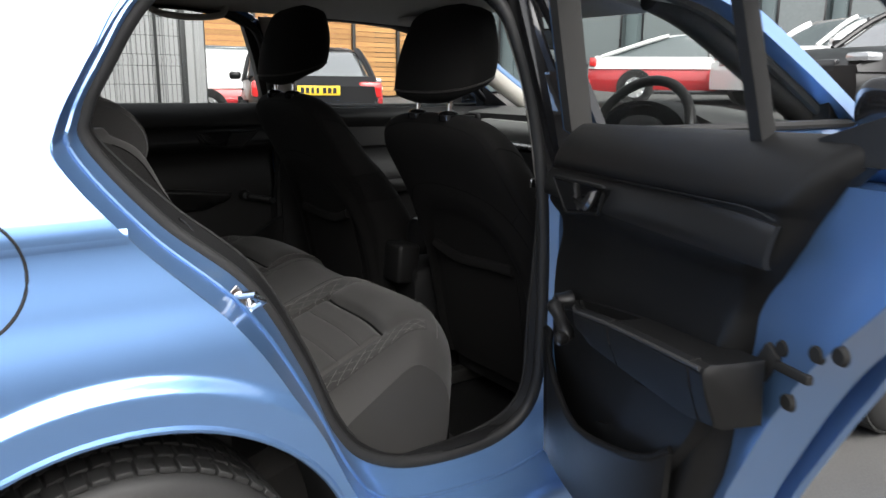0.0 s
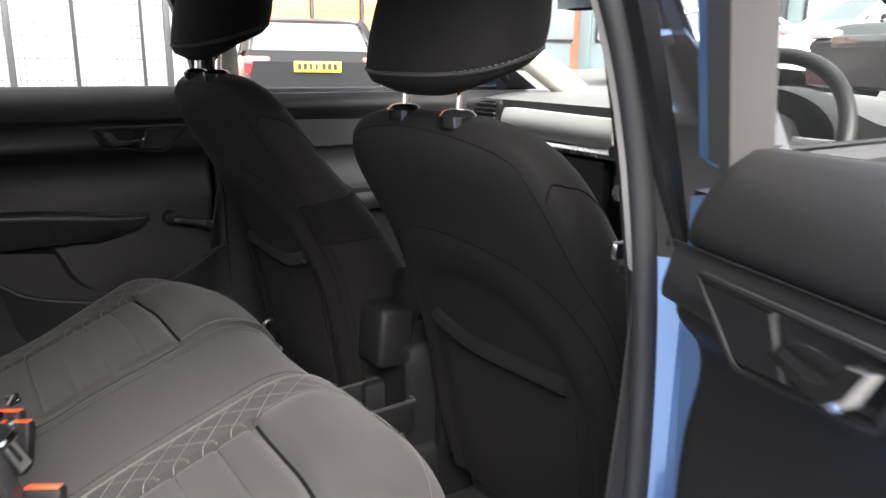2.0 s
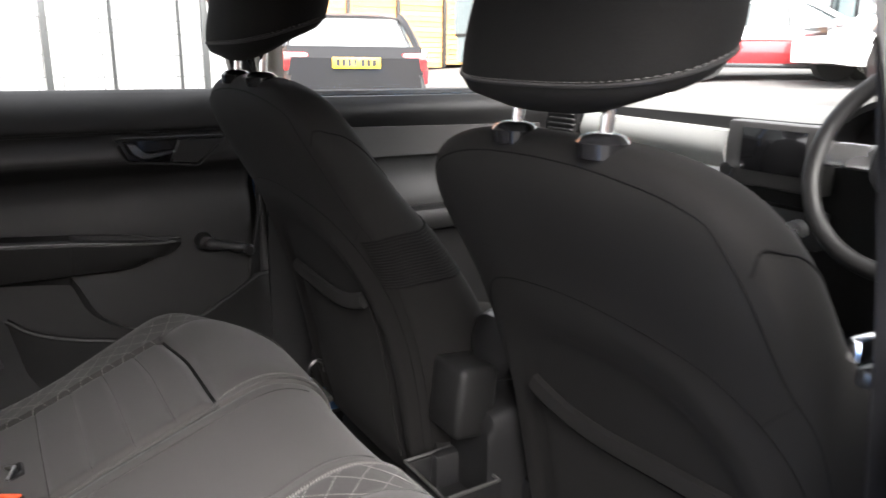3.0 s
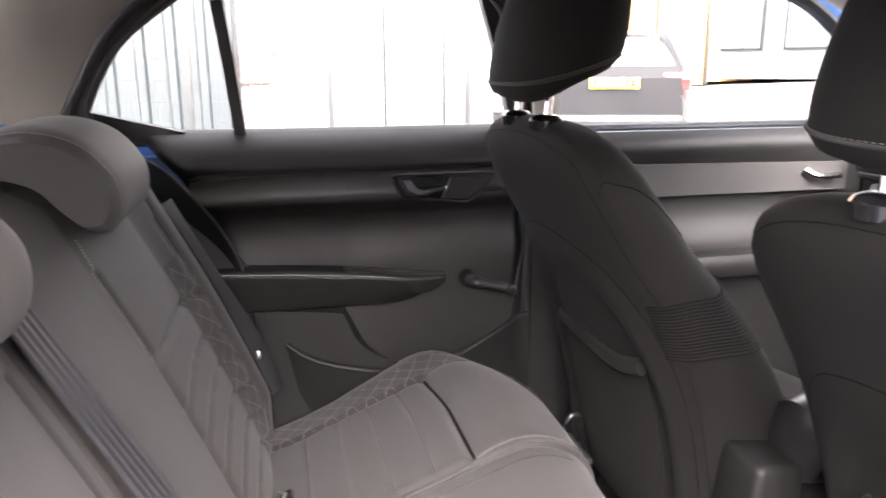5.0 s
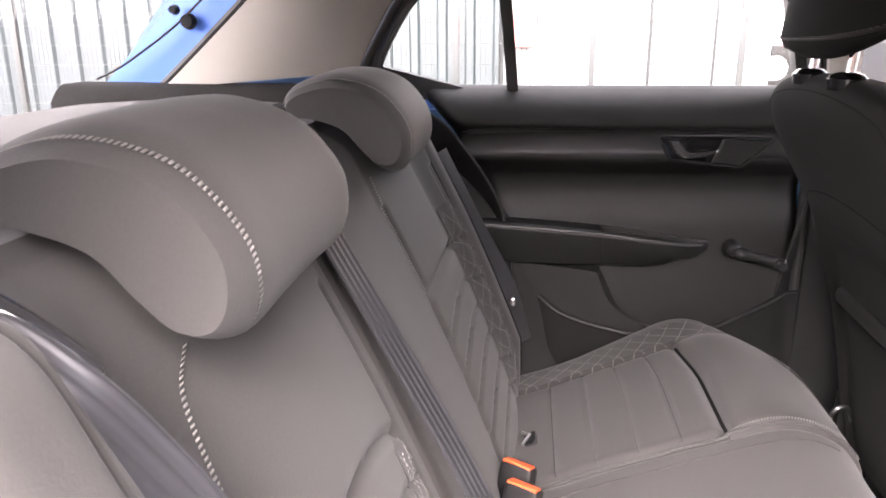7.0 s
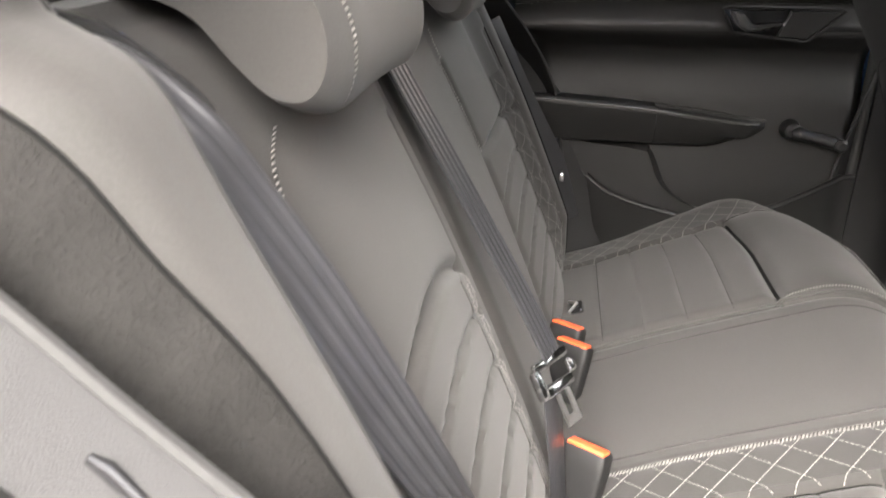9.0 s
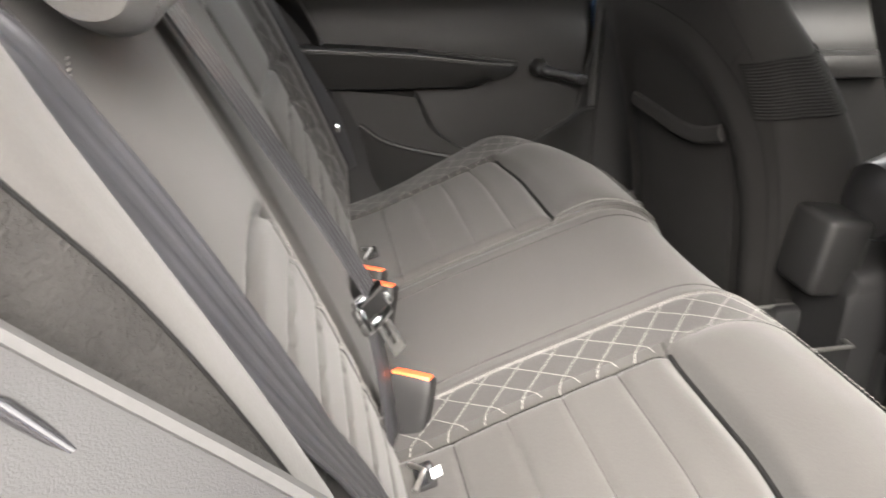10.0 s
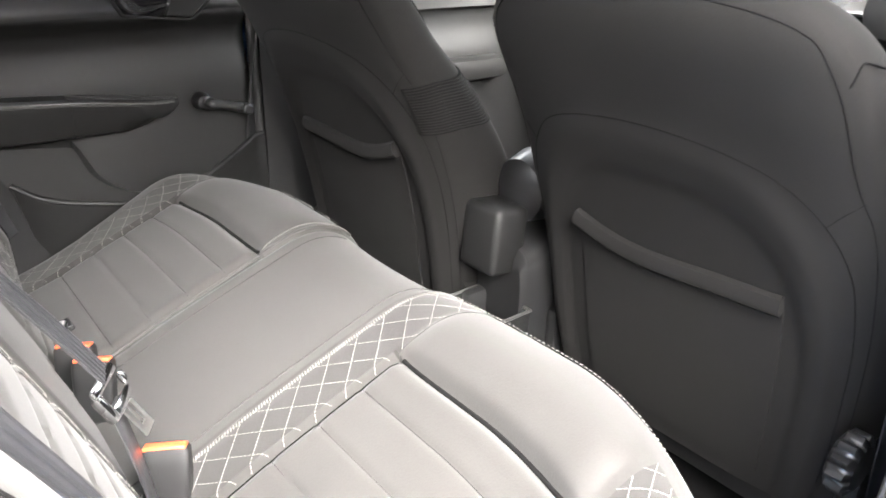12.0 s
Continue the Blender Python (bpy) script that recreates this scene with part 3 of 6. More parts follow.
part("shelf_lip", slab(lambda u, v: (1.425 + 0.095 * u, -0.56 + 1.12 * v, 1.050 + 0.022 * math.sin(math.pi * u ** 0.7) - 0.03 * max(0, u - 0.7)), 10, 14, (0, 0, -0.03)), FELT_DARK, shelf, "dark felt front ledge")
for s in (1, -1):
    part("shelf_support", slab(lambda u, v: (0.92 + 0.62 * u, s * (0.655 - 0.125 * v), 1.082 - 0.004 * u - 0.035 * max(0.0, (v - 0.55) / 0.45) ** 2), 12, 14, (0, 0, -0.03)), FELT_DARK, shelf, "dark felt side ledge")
# the tailgate stands open above the luggage bay
tailgate = thing("tailgate", "blue tailgate raised open above the luggage bay", "tailgate", at=(1.15, 0, 1.42))
lid_pt = lambda u, v: (1.16 - 0.95 * u, (-0.60 - 0.06 * math.sin(math.pi * u)) * (1 - 2 * v), 1.455 + 0.30 * u + 0.06 * math.sin(math.pi * u) + 0.03 * math.sin(math.pi * v))
part("lid_skin", slab(lid_pt, 16, 16, (0, 0, 0.012)), BLUE, tailgate)
part("lid_lining", slab(lambda u, v: tuple(np.array(lid_pt(0.05 + 0.9 * u, 0.06 + 0.88 * v)) + np.array((0, 0, -0.025))), 12, 12, (0, 0, 0.02)), PLASTIC_LOW, tailgate)
# strut ball, plug and cable on the tailgate flange
for x, y, z, r in ((1.176, 0.613, 1.198, 0.016), (1.146, 0.622, 1.220, 0.010), (1.238, 0.612, 1.262, 0.012)):
    part("flange_plug", lathe([(0.001, -0.014), (0.75 * r, -0.014), (r, 0.0), (0.001, 0.0)], 14, (x, y, z), "y"), LINERBLACK, car)
part("strut_cable", tube(cat([(1.238, 0.600, 1.262), (1.15, 0.606, 1.19), (1.03, 0.622, 1.118), (0.96, 0.632, 1.088)], 24), 0.0022, 6), LINERBLACK, car)


# ---- rear seat bench ----
CUSH = cat([(1.74, .465), (1.80, .482), (1.88, .508), (1.96, .542), (2.05, .576), (2.135, .607), (2.20, .628), (2.25, .626), (2.295, .602), (2.325, .555), (2.330, .49), (2.315, .42), (2.28, .36)], 150)
CUSH_S = np.concatenate([[0], np.cumsum([math.dist(a, b) for a, b in zip(CUSH, CUSH[1:])])])
PIPE_L, PIPE_R = 0.18, -0.12


def pad_edge(y):
    return min(abs(y - PIPE_L), abs(y - PIPE_R))


def cushion(s, y, lift=0.0):
    """A point of the bench cushion, s metres along its section from the back, y across."""
    x = float(np.interp(s, CUSH_S, [p[0] for p in CUSH]))
    z = float(np.interp(s, CUSH_S, [p[1] for p in CUSH]))
    t = min(max(s / CUSH_S[-1], 0), 1)
    top = max(0.0, min(1.0, (2.33 - x) / 0.08)) if s < 0.66 else 0.0
    h = lift
    h -= 0.006 * math.exp(-(pad_edge(y) / 0.006) ** 2)
    if PIPE_R < y < PIPE_L:
        h -= 0.010 * math.sin(math.pi * (y - PIPE_R) / (PIPE_L - PIPE_R)) ** 0.5
    else:
        yc = 0.345 if y > 0 else -0.365
        inside = max(0.0, 1 - (abs(y - yc) / 0.27) ** 2)
        h += 0.008 * inside
        if abs(y - yc) < 0.165:
            k = 1 - (abs(y - yc) / 0.165) ** 8
            h -= 0.020 * k * math.exp(-((x - 2.135) / 0.010) ** 2) * (1 if s < 0.6 else 0)
            h += 0.013 * k * math.exp(-((x - 2.19) / 0.05) ** 2) * (1 if s < 0.6 else 0)
            for rx in (2.075, 2.012, 1.95, 1.89):
                h -= 0.0045 * k * math.exp(-((x - rx) / 0.0038) ** 2) * (1 if s < 0.6 else 0)
            h -= 0.010 * math.exp(-((abs(y - yc) - 0.158) / 0.008) ** 2) * (1 if s < 0.42 else 0)
    e = max(0.0, (abs(y) - 0.575) / 0.085)
    z -= 0.055 * e * e
    c = max(0.0, (abs(y) - 0.36) / 0.30)
    f = max(0.0, min(1.0, (x - 1.95) / 0.33))
    x -= 0.14 * c ** 1.8 * f
    i = min(int(np.searchsorted(CUSH_S, s)), len(CUSH) - 2)
    i = max(i, 1)
    tx, tz = CUSH[i + 1][0] - CUSH[i - 1][0], CUSH[i + 1][1] - CUSH[i - 1][1]
    l = math.hypot(tx, tz)
    return (x - h * tz / l, y, z + h * tx / l)


def s_at(x):
    """Section length at a place x on the top of the cushion."""
    xs = [p[0] for p in CUSH[:105]]
    return float(np.interp(x, xs, CUSH_S[:105]))


bench = thing("rear_seat_bench", "dark grey fabric rear seat bench with white stitching", "seat")
NS, NY = 190, 330
body_v, body_f = grid(lambda u, v: cushion(CUSH_S[-1] * u, -0.655 + 1.31 * v), NS, NY)
# close the ends and the underside
end = []
for yv in (-0.655, 0.655):
    pts = [cushion(CUSH_S[-1] * u, yv) for u in np.linspace(0, 1, 60)]
    end.append(slab(lambda u, v: (pts[int(u * 59)][0], yv, pts[int(u * 59)][2] * (1 - v) + 0.36 * v), 59, 3, (0, 0.01 if yv < 0 else -0.01, 0)))
seat_cushion = part("seat_cushion", (body_v, body_f), FABRIC, bench, "dark grey fabric cushion with ribbed pads")
for e in end:
    part("cushion_side", e, FABRIC, bench)
part("seat_base", box((2.05, 0, 0.31), (0.40, 1.30, 0.12), 0.02), PLASTIC_LOW, bench)

# diamond quilted strips and their stitching
def quilt(y0, y1, s0, s1, on, nm):
    strip = slab(lambda u, v: cushion(s0 + (s1 - s0) * u, y0 + (y1 - y0) * v, 0.0012), 120, 12, (0, 0, -0.002))
    ob = part(nm, strip, FABRIC_DARK, on, "darker fabric strip quilted in diamonds")
    lines = []
    step = 0.046
    k = -2
    while k * step < (s1 - s0):
        for a, b in ((0, 1), (1, 0)):
            pts = []
            for q in np.linspace(0, 1, 14):
                ss = s0 + k * step + q * step * 1.6
                if s0 < ss < s1:
                    pts.append(cushion(ss, y0 + (y1 - y0) * (a + (b - a) * q), 0.0022))
            if len(pts) > 2:
                lines.append(dashes(pts, 0.0045, 0.0012, 0.0006))
        k += 1
    part("quilt_stitching", join(*lines), THREAD, ob)


quilt(-0.205, -0.128, 0.06, s_at(2.29), seat_cushion, "quilted_strip")
quilt(0.505, 0.575, 0.06, s_at(2.24), seat_cushion, "quilted_strip")
quilt(-0.590, -0.545, 0.06, s_at(2.26), seat_cushion, "quilted_strip")
for yp, sgn in ((PIPE_L, 1), (PIPE_R, -1)):
    line = [cushion(s, yp, 0.0045) for s in np.linspace(0.03, s_at(2.30), 110)]
    part("piping", tube(line, 0.0030, 6), FABRIC, seat_cushion)
    part("seam_stitching", ticks([cushion(s, yp + sgn * 0.006, 0.0028) for s in np.linspace(0.03, s_at(2.30), 110)], (0.35, 1, 0), 0.008, 0.0042), THREAD, seat_cushion)
    part("side_seam", tube([cushion(s, yp - sgn * 0.030, 0.0) for s in np.linspace(0.05, s_at(2.28), 80)], 0.0016, 6), FABRIC_DARK, seat_cushion)
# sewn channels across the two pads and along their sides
# their dark tubes draw the shade in the sewn grooves
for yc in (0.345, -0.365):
    part("fold_seam", tube([cushion(s_at(2.135), y, 0.001) for y in np.linspace(yc - 0.150, yc + 0.150, 40)], 0.0030, 8), SEAM_SHADE, seat_cushion)
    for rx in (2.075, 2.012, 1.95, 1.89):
        part("channel_seam", tube([cushion(s_at(rx), y, 0.0) for y in np.linspace(yc - 0.150, yc + 0.150, 40)], 0.0011, 6), FABRIC_SHADED, seat_cushion)
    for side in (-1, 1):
        part("pad_seam", tube([cushion(s, yc + side * 0.158, 0.0004) for s in np.linspace(s_at(1.86), s_at(2.13), 50)], 0.0013, 6), SEAM_SHADE, seat_cushion)
# stitched front edges of the two pads
for yc, lo, hi in ((0.41, 0.21, 0.60), (-0.37, -0.60, -0.13)):
    line = [cushion(s_at(2.29), y, 0.003) for y in np.linspace(lo, hi, 60)]
    part("seam_stitching", dashes(line, 0.005, 0.003, 0.0008), THREAD, seat_cushion)


# ---- rear backrest ----
def back_x(z):
    return knots(z, (0.46, 0.60, 0.80, 0.95, 1.02, 1.045), (1.825, 1.773, 1.688, 1.614, 1.578, 1.548))


FAR_MID = 0.37


def backrest(y, z, lift=0.0):
    """The front face of the rear backrest."""
    x = back_x(z)
    h = lift
    off = abs(abs(y) - (FAR_MID if y > 0 else 0.285))
    q = off / 0.17
    if abs(y) > 0.10:
        h += 0.018 * max(0.0, 1 - q * q)
        h -= 0.006 * math.exp(-((off - 0.155) / 0.006) ** 2) * (1 if z < 0.93 else 0)
        if q < 0.9:
            h -= 0.012 * math.exp(-((z - 0.802 + (0.010 if y > 0 else 0.045) * q * q) / 0.007) ** 2)
            for rz in (0.748, 0.696, 0.644, 0.592, 0.540):
                h -= 0.006 * math.exp(-((z - rz + 0.04 * q * q) / 0.0035) ** 2)
    else:
        h += 0.006
    h -= 0.010 * math.exp(-((y + 0.085) / 0.008) ** 2)
    b = max(0.0, min(1.0, (abs(y) - 0.46) / 0.10))
    h += 0.045 * b * b * (3 - 2 * b) * min(1.0, max(0.0, (z - 0.44) / 0.12))
    h -= 0.005 * math.exp(-((abs(y) - 0.535) / 0.004) ** 2)
    r = max(0.0, (abs(y) - 0.575) / 0.08)
    x -= 0.11 * r ** 2.2
    tp = max(0.0, (z - 1.0) / 0.06)
    h -= 0.02 * tp * tp
    return (x + h * 0.9, y, z + h * 0.42)


back_face = slab(lambda u, v: backrest(-0.655 + 1.31 * u, 0.44 + 0.62 * v), 260, 130, lambda u, v: (-0.08 - 0.02 * (1 - v), 0, -0.03 * (1 - v)))
backrest_ob = part("backrest", back_face, FABRIC, bench, "dark grey fabric rear backrest with side bolsters")


SADDLE = cat([(1.505, 1.07), (1.500, 1.09), (1.525, 1.108), (1.575, 1.118), (1.632, 1.100), (1.668, 1.058), (1.676, 1.018), (1.664, 0.988), (1.638, 0.986), (1.612, 1.012), (1.585, 1.045), (1.545, 1.062)], 96, True)


def saddle(y0, y1):
    """A low headrest that hangs over the top of the backrest."""
    mid = np.mean(np.array(SADDLE), axis=0)
    rows = []
    for f in np.linspace(0, 1, 34):
        y = y0 + (y1 - y0) * f
        e = min(f, 1 - f) * abs(y1 - y0)
        k = 1 - 0.24 * max(0.0, (0.055 - e) / 0.055) ** 2.4
        rows.append([(mid[0] + (px - mid[0]) * (1 - (1 - k) * 0.5), y, mid[1] + (pz - mid[1]) * k + 0.006 * math.sin(math.pi * f)) for px, pz in SADDLE])
    return rows


for y0, y1 in ((0.155, 0.44), (-0.44, -0.155)):
    rows = saddle(y0, y1)
    hr = part("headrest", loft(rows), FABRIC, bench, "low fabric headrest with a stitched seam", angle=50)
    edge = []
    for i in range(4, 66):
        k = 1 + 4 * ((i - 4) / 62) ** 1.6
        p = np.array(rows[int(k)][i]) * (1 - k % 1) + np.array(rows[int(k) + 1][i]) * (k % 1)
        edge.append(tuple(p + np.array((0.6 * (p[0] - 1.59) * 0.02, 0, 0.0022))))
    part("headrest_stitching", ticks(edge, (0, 1, 0.15), 0.006, 0.0040), THREAD, hr)


# ---- front seats ----
def front_seat(cy, dx, dz, label):
    ob = thing("front_seat", label, "seat", "front seats", at=(2.55 + dx, cy, 0.28))
    spine_z = (.335, .44, .54, .66, .80, .93, 1.0, 1.06)
    spine_x = (2.545, 2.52, 2.503, 2.475, 2.42, 2.35, 2.318, 2.30)

    def width(z):
        if z < 0.88:
            return knots(z, (0.335, 0.5, 0.7, 0.88), (0.25, 0.27, 0.276, 0.26))
        return 0.26 * max(0.0, 1 - ((z - 0.88) / 0.167) ** 3.2) ** (1 / 3.2)

    def round_top(z):
        return max(0.0, 1 - max(0.0, (z - 0.945) / 0.102) ** 2.4) ** (1 / 2.4)

    def depth(z):
        return knots(z, (0.335, 0.5, 0.8, 0.95, 1.05), (0.18, 0.18, 0.155, 0.125, 0.115))

    def surf(q, z):
        """A point of the backrest's cover, q round it (a quarter turn is the middle of the rear face), z up."""
        w, d, r = width(z), depth(z), round_top(z)
        dent = 0.0
        if math.sin(q) > 0:
            ring = (abs(spow(math.cos(q), 0.5) / 0.76) ** 3.4 + max(0.0, (z - 0.42) / 0.385) ** 3.4) ** (1 / 3.4)
            f = max(0.0, min(1.0, (1.0 - ring) / 0.07))
            dent = 0.009 * f * f * (3 - 2 * f) - 0.006 * math.exp(-((ring - 1.09) / 0.07) ** 2)
        a, b = w * spow(math.cos(q), 0.5), 0.5 * d * (1 - r * spow(math.sin(q), 0.62))
        if math.sin(q) < 0:
            b += 0.045 * max(0.0, abs(a) / max(w, 0.01) - 0.55) / 0.45 * max(0.0, math.sin(math.pi * min(1, (z - 0.335) / 0.54))) ** 1.2
        return (knots(z, spine_z, spine_x) + b + dx + dent, cy + 0.011 + a, z + dz)
    zs = list(np.linspace(0.335, 0.90, 70)) + [0.90 + 0.1468 * math.sin(0.5 * math.pi * k / 18) for k in range(1, 19)]
    turns = [math.acos(max(-1.0, min(1.0, a * abs(a)))) for a in np.linspace(1, -1, 90)] + list(np.linspace(math.pi, 2 * math.pi, 50, endpoint=False))[1:]
    rows = [[surf(q, z) for q in turns] for z in zs]
    back = part("backrest", loft(rows), FABRIC_SHADED, ob, "dark fabric front backrest", angle=60)

    def rear(a, z, off):
        """A point on the rear face: a from -1 to 1 across, z up."""
        aa = max(-0.998, min(0.998, a))
        q = math.acos(aa * abs(aa))
        x, y, zz = surf(q, z)
        return (x - off * (1 - 0.7 * abs(aa) ** 6), y + off * 0.9 * aa * abs(aa) ** 5, zz)
    inb = 1 if cy < 0 else -1
    top_z = lambda a: 0.675 + 0.010 * inb * a / 0.58 - 0.017 * (1 - (a / 0.58) ** 2) - 0.006 * inb * math.sin(math.pi * a / 0.6)
    pocket = slab(lambda u, v: rear(-0.61 + 1.18 * u, 0.37 + (top_z(-0.61 + 1.18 * u) - 0.37) * v, 0.003 + 0.007 * math.sin(math.pi * u) ** 0.5 * v), 30, 24, (0.008, 0, 0))
    part("map_pocket", pocket, FABRIC_SHADED, back, "elastic-topped map pocket")
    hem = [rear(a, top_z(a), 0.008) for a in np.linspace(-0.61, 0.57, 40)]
    part("pocket_hem", tube(hem, 0.0085, 8, flat=1.7), FABRIC_SHADED, back)
    part("hem_stitching", tube([(x - 0.002, y, z - 0.015) for x, y, z in hem], 0.001, 5), SEAM_SHADE, back)
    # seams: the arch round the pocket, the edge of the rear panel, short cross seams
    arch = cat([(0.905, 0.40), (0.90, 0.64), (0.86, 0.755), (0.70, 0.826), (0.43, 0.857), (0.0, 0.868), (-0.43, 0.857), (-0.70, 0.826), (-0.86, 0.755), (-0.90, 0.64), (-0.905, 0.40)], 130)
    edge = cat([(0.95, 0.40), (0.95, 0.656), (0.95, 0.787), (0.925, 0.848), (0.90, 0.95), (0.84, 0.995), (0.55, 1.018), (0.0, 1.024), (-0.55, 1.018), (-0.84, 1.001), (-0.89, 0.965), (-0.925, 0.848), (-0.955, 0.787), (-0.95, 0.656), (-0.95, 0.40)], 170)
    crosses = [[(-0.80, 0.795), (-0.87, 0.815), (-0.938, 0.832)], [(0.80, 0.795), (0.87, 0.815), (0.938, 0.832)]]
    # groove shade drawn as thin near-black tubes
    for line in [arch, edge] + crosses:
        part("seam", tube([rear(a, z, -0.0004) for a, z in line], 0.0010, 6), SEAM_SHADE, back)
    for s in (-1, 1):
        part("seam", tube([tuple(np.array(surf(math.pi / 2 - s * q, z)) + np.array((0, s * 0.0002, 0))) for q, z in cat([(1.05, 0.955), (1.3, 0.976), (1.57, 0.972), (1.9, 0.945), (2.2, 0.90)], 24)], 0.0012, 6), SEAM_SHADE, back)
    # headrest
    hx, hz = 2.345 + dx, 1.04 + dz
    hr_rows = []
    for h in np.linspace(0, 1, 22):
        w = knots(h, (0, 0.25, 0.6, 1), (0.160, 0.166, 0.154, 0.124))
        d = knots(h, (0, 0.2, 0.6, 1), (0.135, 0.15, 0.14, 0.09))
        e = math.sqrt(max(0.0, 1 - max(0, (h - 0.86) / 0.14) ** 2)) if h > 0.86 else (math.sqrt(max(0.0, 1 - ((0.10 - h) / 0.10) ** 2)) * 0.35 + 0.65 if h < 0.1 else 1)
        z = hz + 0.035 + 0.225 * h
        x = hx + 0.034 + 0.035 * (h - 0.3)
        hr_rows.append([(x + 0.5 * d * max(e, 0.15) * spow(math.sin(q), 0.8), cy + w * max(e, 0.35) * spow(math.cos(q), 0.68), z - 0.006 * (1 - h) + 0.19 * d * (1 + spow(math.sin(q), 0.8)) * (1 - h) ** 1.5) for q in np.linspace(0, 2 * math.pi, 48, endpoint=False)])
    hr = part("headrest", loft(hr_rows), FABRIC_SHADED, ob, "black padded headrest", angle=60)
    low = [tuple(np.array(v) + np.array((0, 0, 0.004))) for v in hr_rows[2]]
    part("headrest_stitching", dashes([tuple(np.array(v) + (np.array(v) - np.array((hx + 0.03, cy, v[2]))) * 0.016 + np.array((0, 0, 0.003))) for v in low + low[:1]], 0.005, 0.003, 0.0006), THREAD, hr)
    part("headrest_seam", tube([tuple(np.array(v) * 1.0 + (np.array(v) - np.array((hx, cy, v[2]))) * 0.01) for v in low], 0.0022, 6, closed=True), FABRIC_DARK, hr)
    for s in (-1, 1):
        part("post", rod((hx, cy + s * 0.067, hz - 0.02), (hx + 0.006, cy + s * 0.067, hz + 0.05), 0.0065), CHROME, hr)
        part("post_collar", lathe([(0.008, -0.01), (0.023, -0.01), (0.025, 0.004), (0.020, 0.010), (0.011, 0.013), (0.008, 0.013)], 24, (hx, cy + s * 0.067, hz + 0.001)), BLACKGLOSS, ob, "black plastic post collar")
    # cushion and base
    rowsc = []
    for k, x in enumerate(np.linspace(2.56, 3.02, 16)):
        f = k / 15
        zt = 0.50 + 0.05 * f - 0.06 * max(0, (f - 0.85) / 0.15) ** 2
        rowsc.append([(x + dx, cy + 0.26 * spow(math.cos(q), 0.5), 0.42 + dz * 0.5 + (zt - 0.42) * spow(math.sin(q), 0.5) * (1 if math.sin(q) > 0 else 0.8)) for q in np.linspace(0, 2 * math.pi, 40, endpoint=False)])
    part("seat_cushion", loft(rowsc), FABRIC_SHADED, ob)
    part("seat_frame", box((2.79 + dx, cy, 0.335), (0.42, 0.42, 0.06), 0.02), PLASTIC_LOW, ob)
    for s in (-1, 1):
        part("seat_rail", box((2.72 + dx, cy + s * 0.19, 0.285), (0.56, 0.04, 0.04), 0.004), STEEL, ob)
        part("side_cover", box((2.69 + dx, cy + s * 0.265, 0.42 + dz * 0.5), (0.30, 0.03, 0.10), 0.012), PLASTIC_LOW, ob)
    return ob, back, surf


driver_seat = front_seat(-0.345, 0.012, 0.028, "dark fabric driver seat with map pocket and chrome headrest posts")
passenger_seat = front_seat(0.30, -0.095, 0.066, "dark fabric passenger seat with a mesh side panel")


# ---- doors ----
def door_rear_x(z):
    return seam_x(z) + 0.006


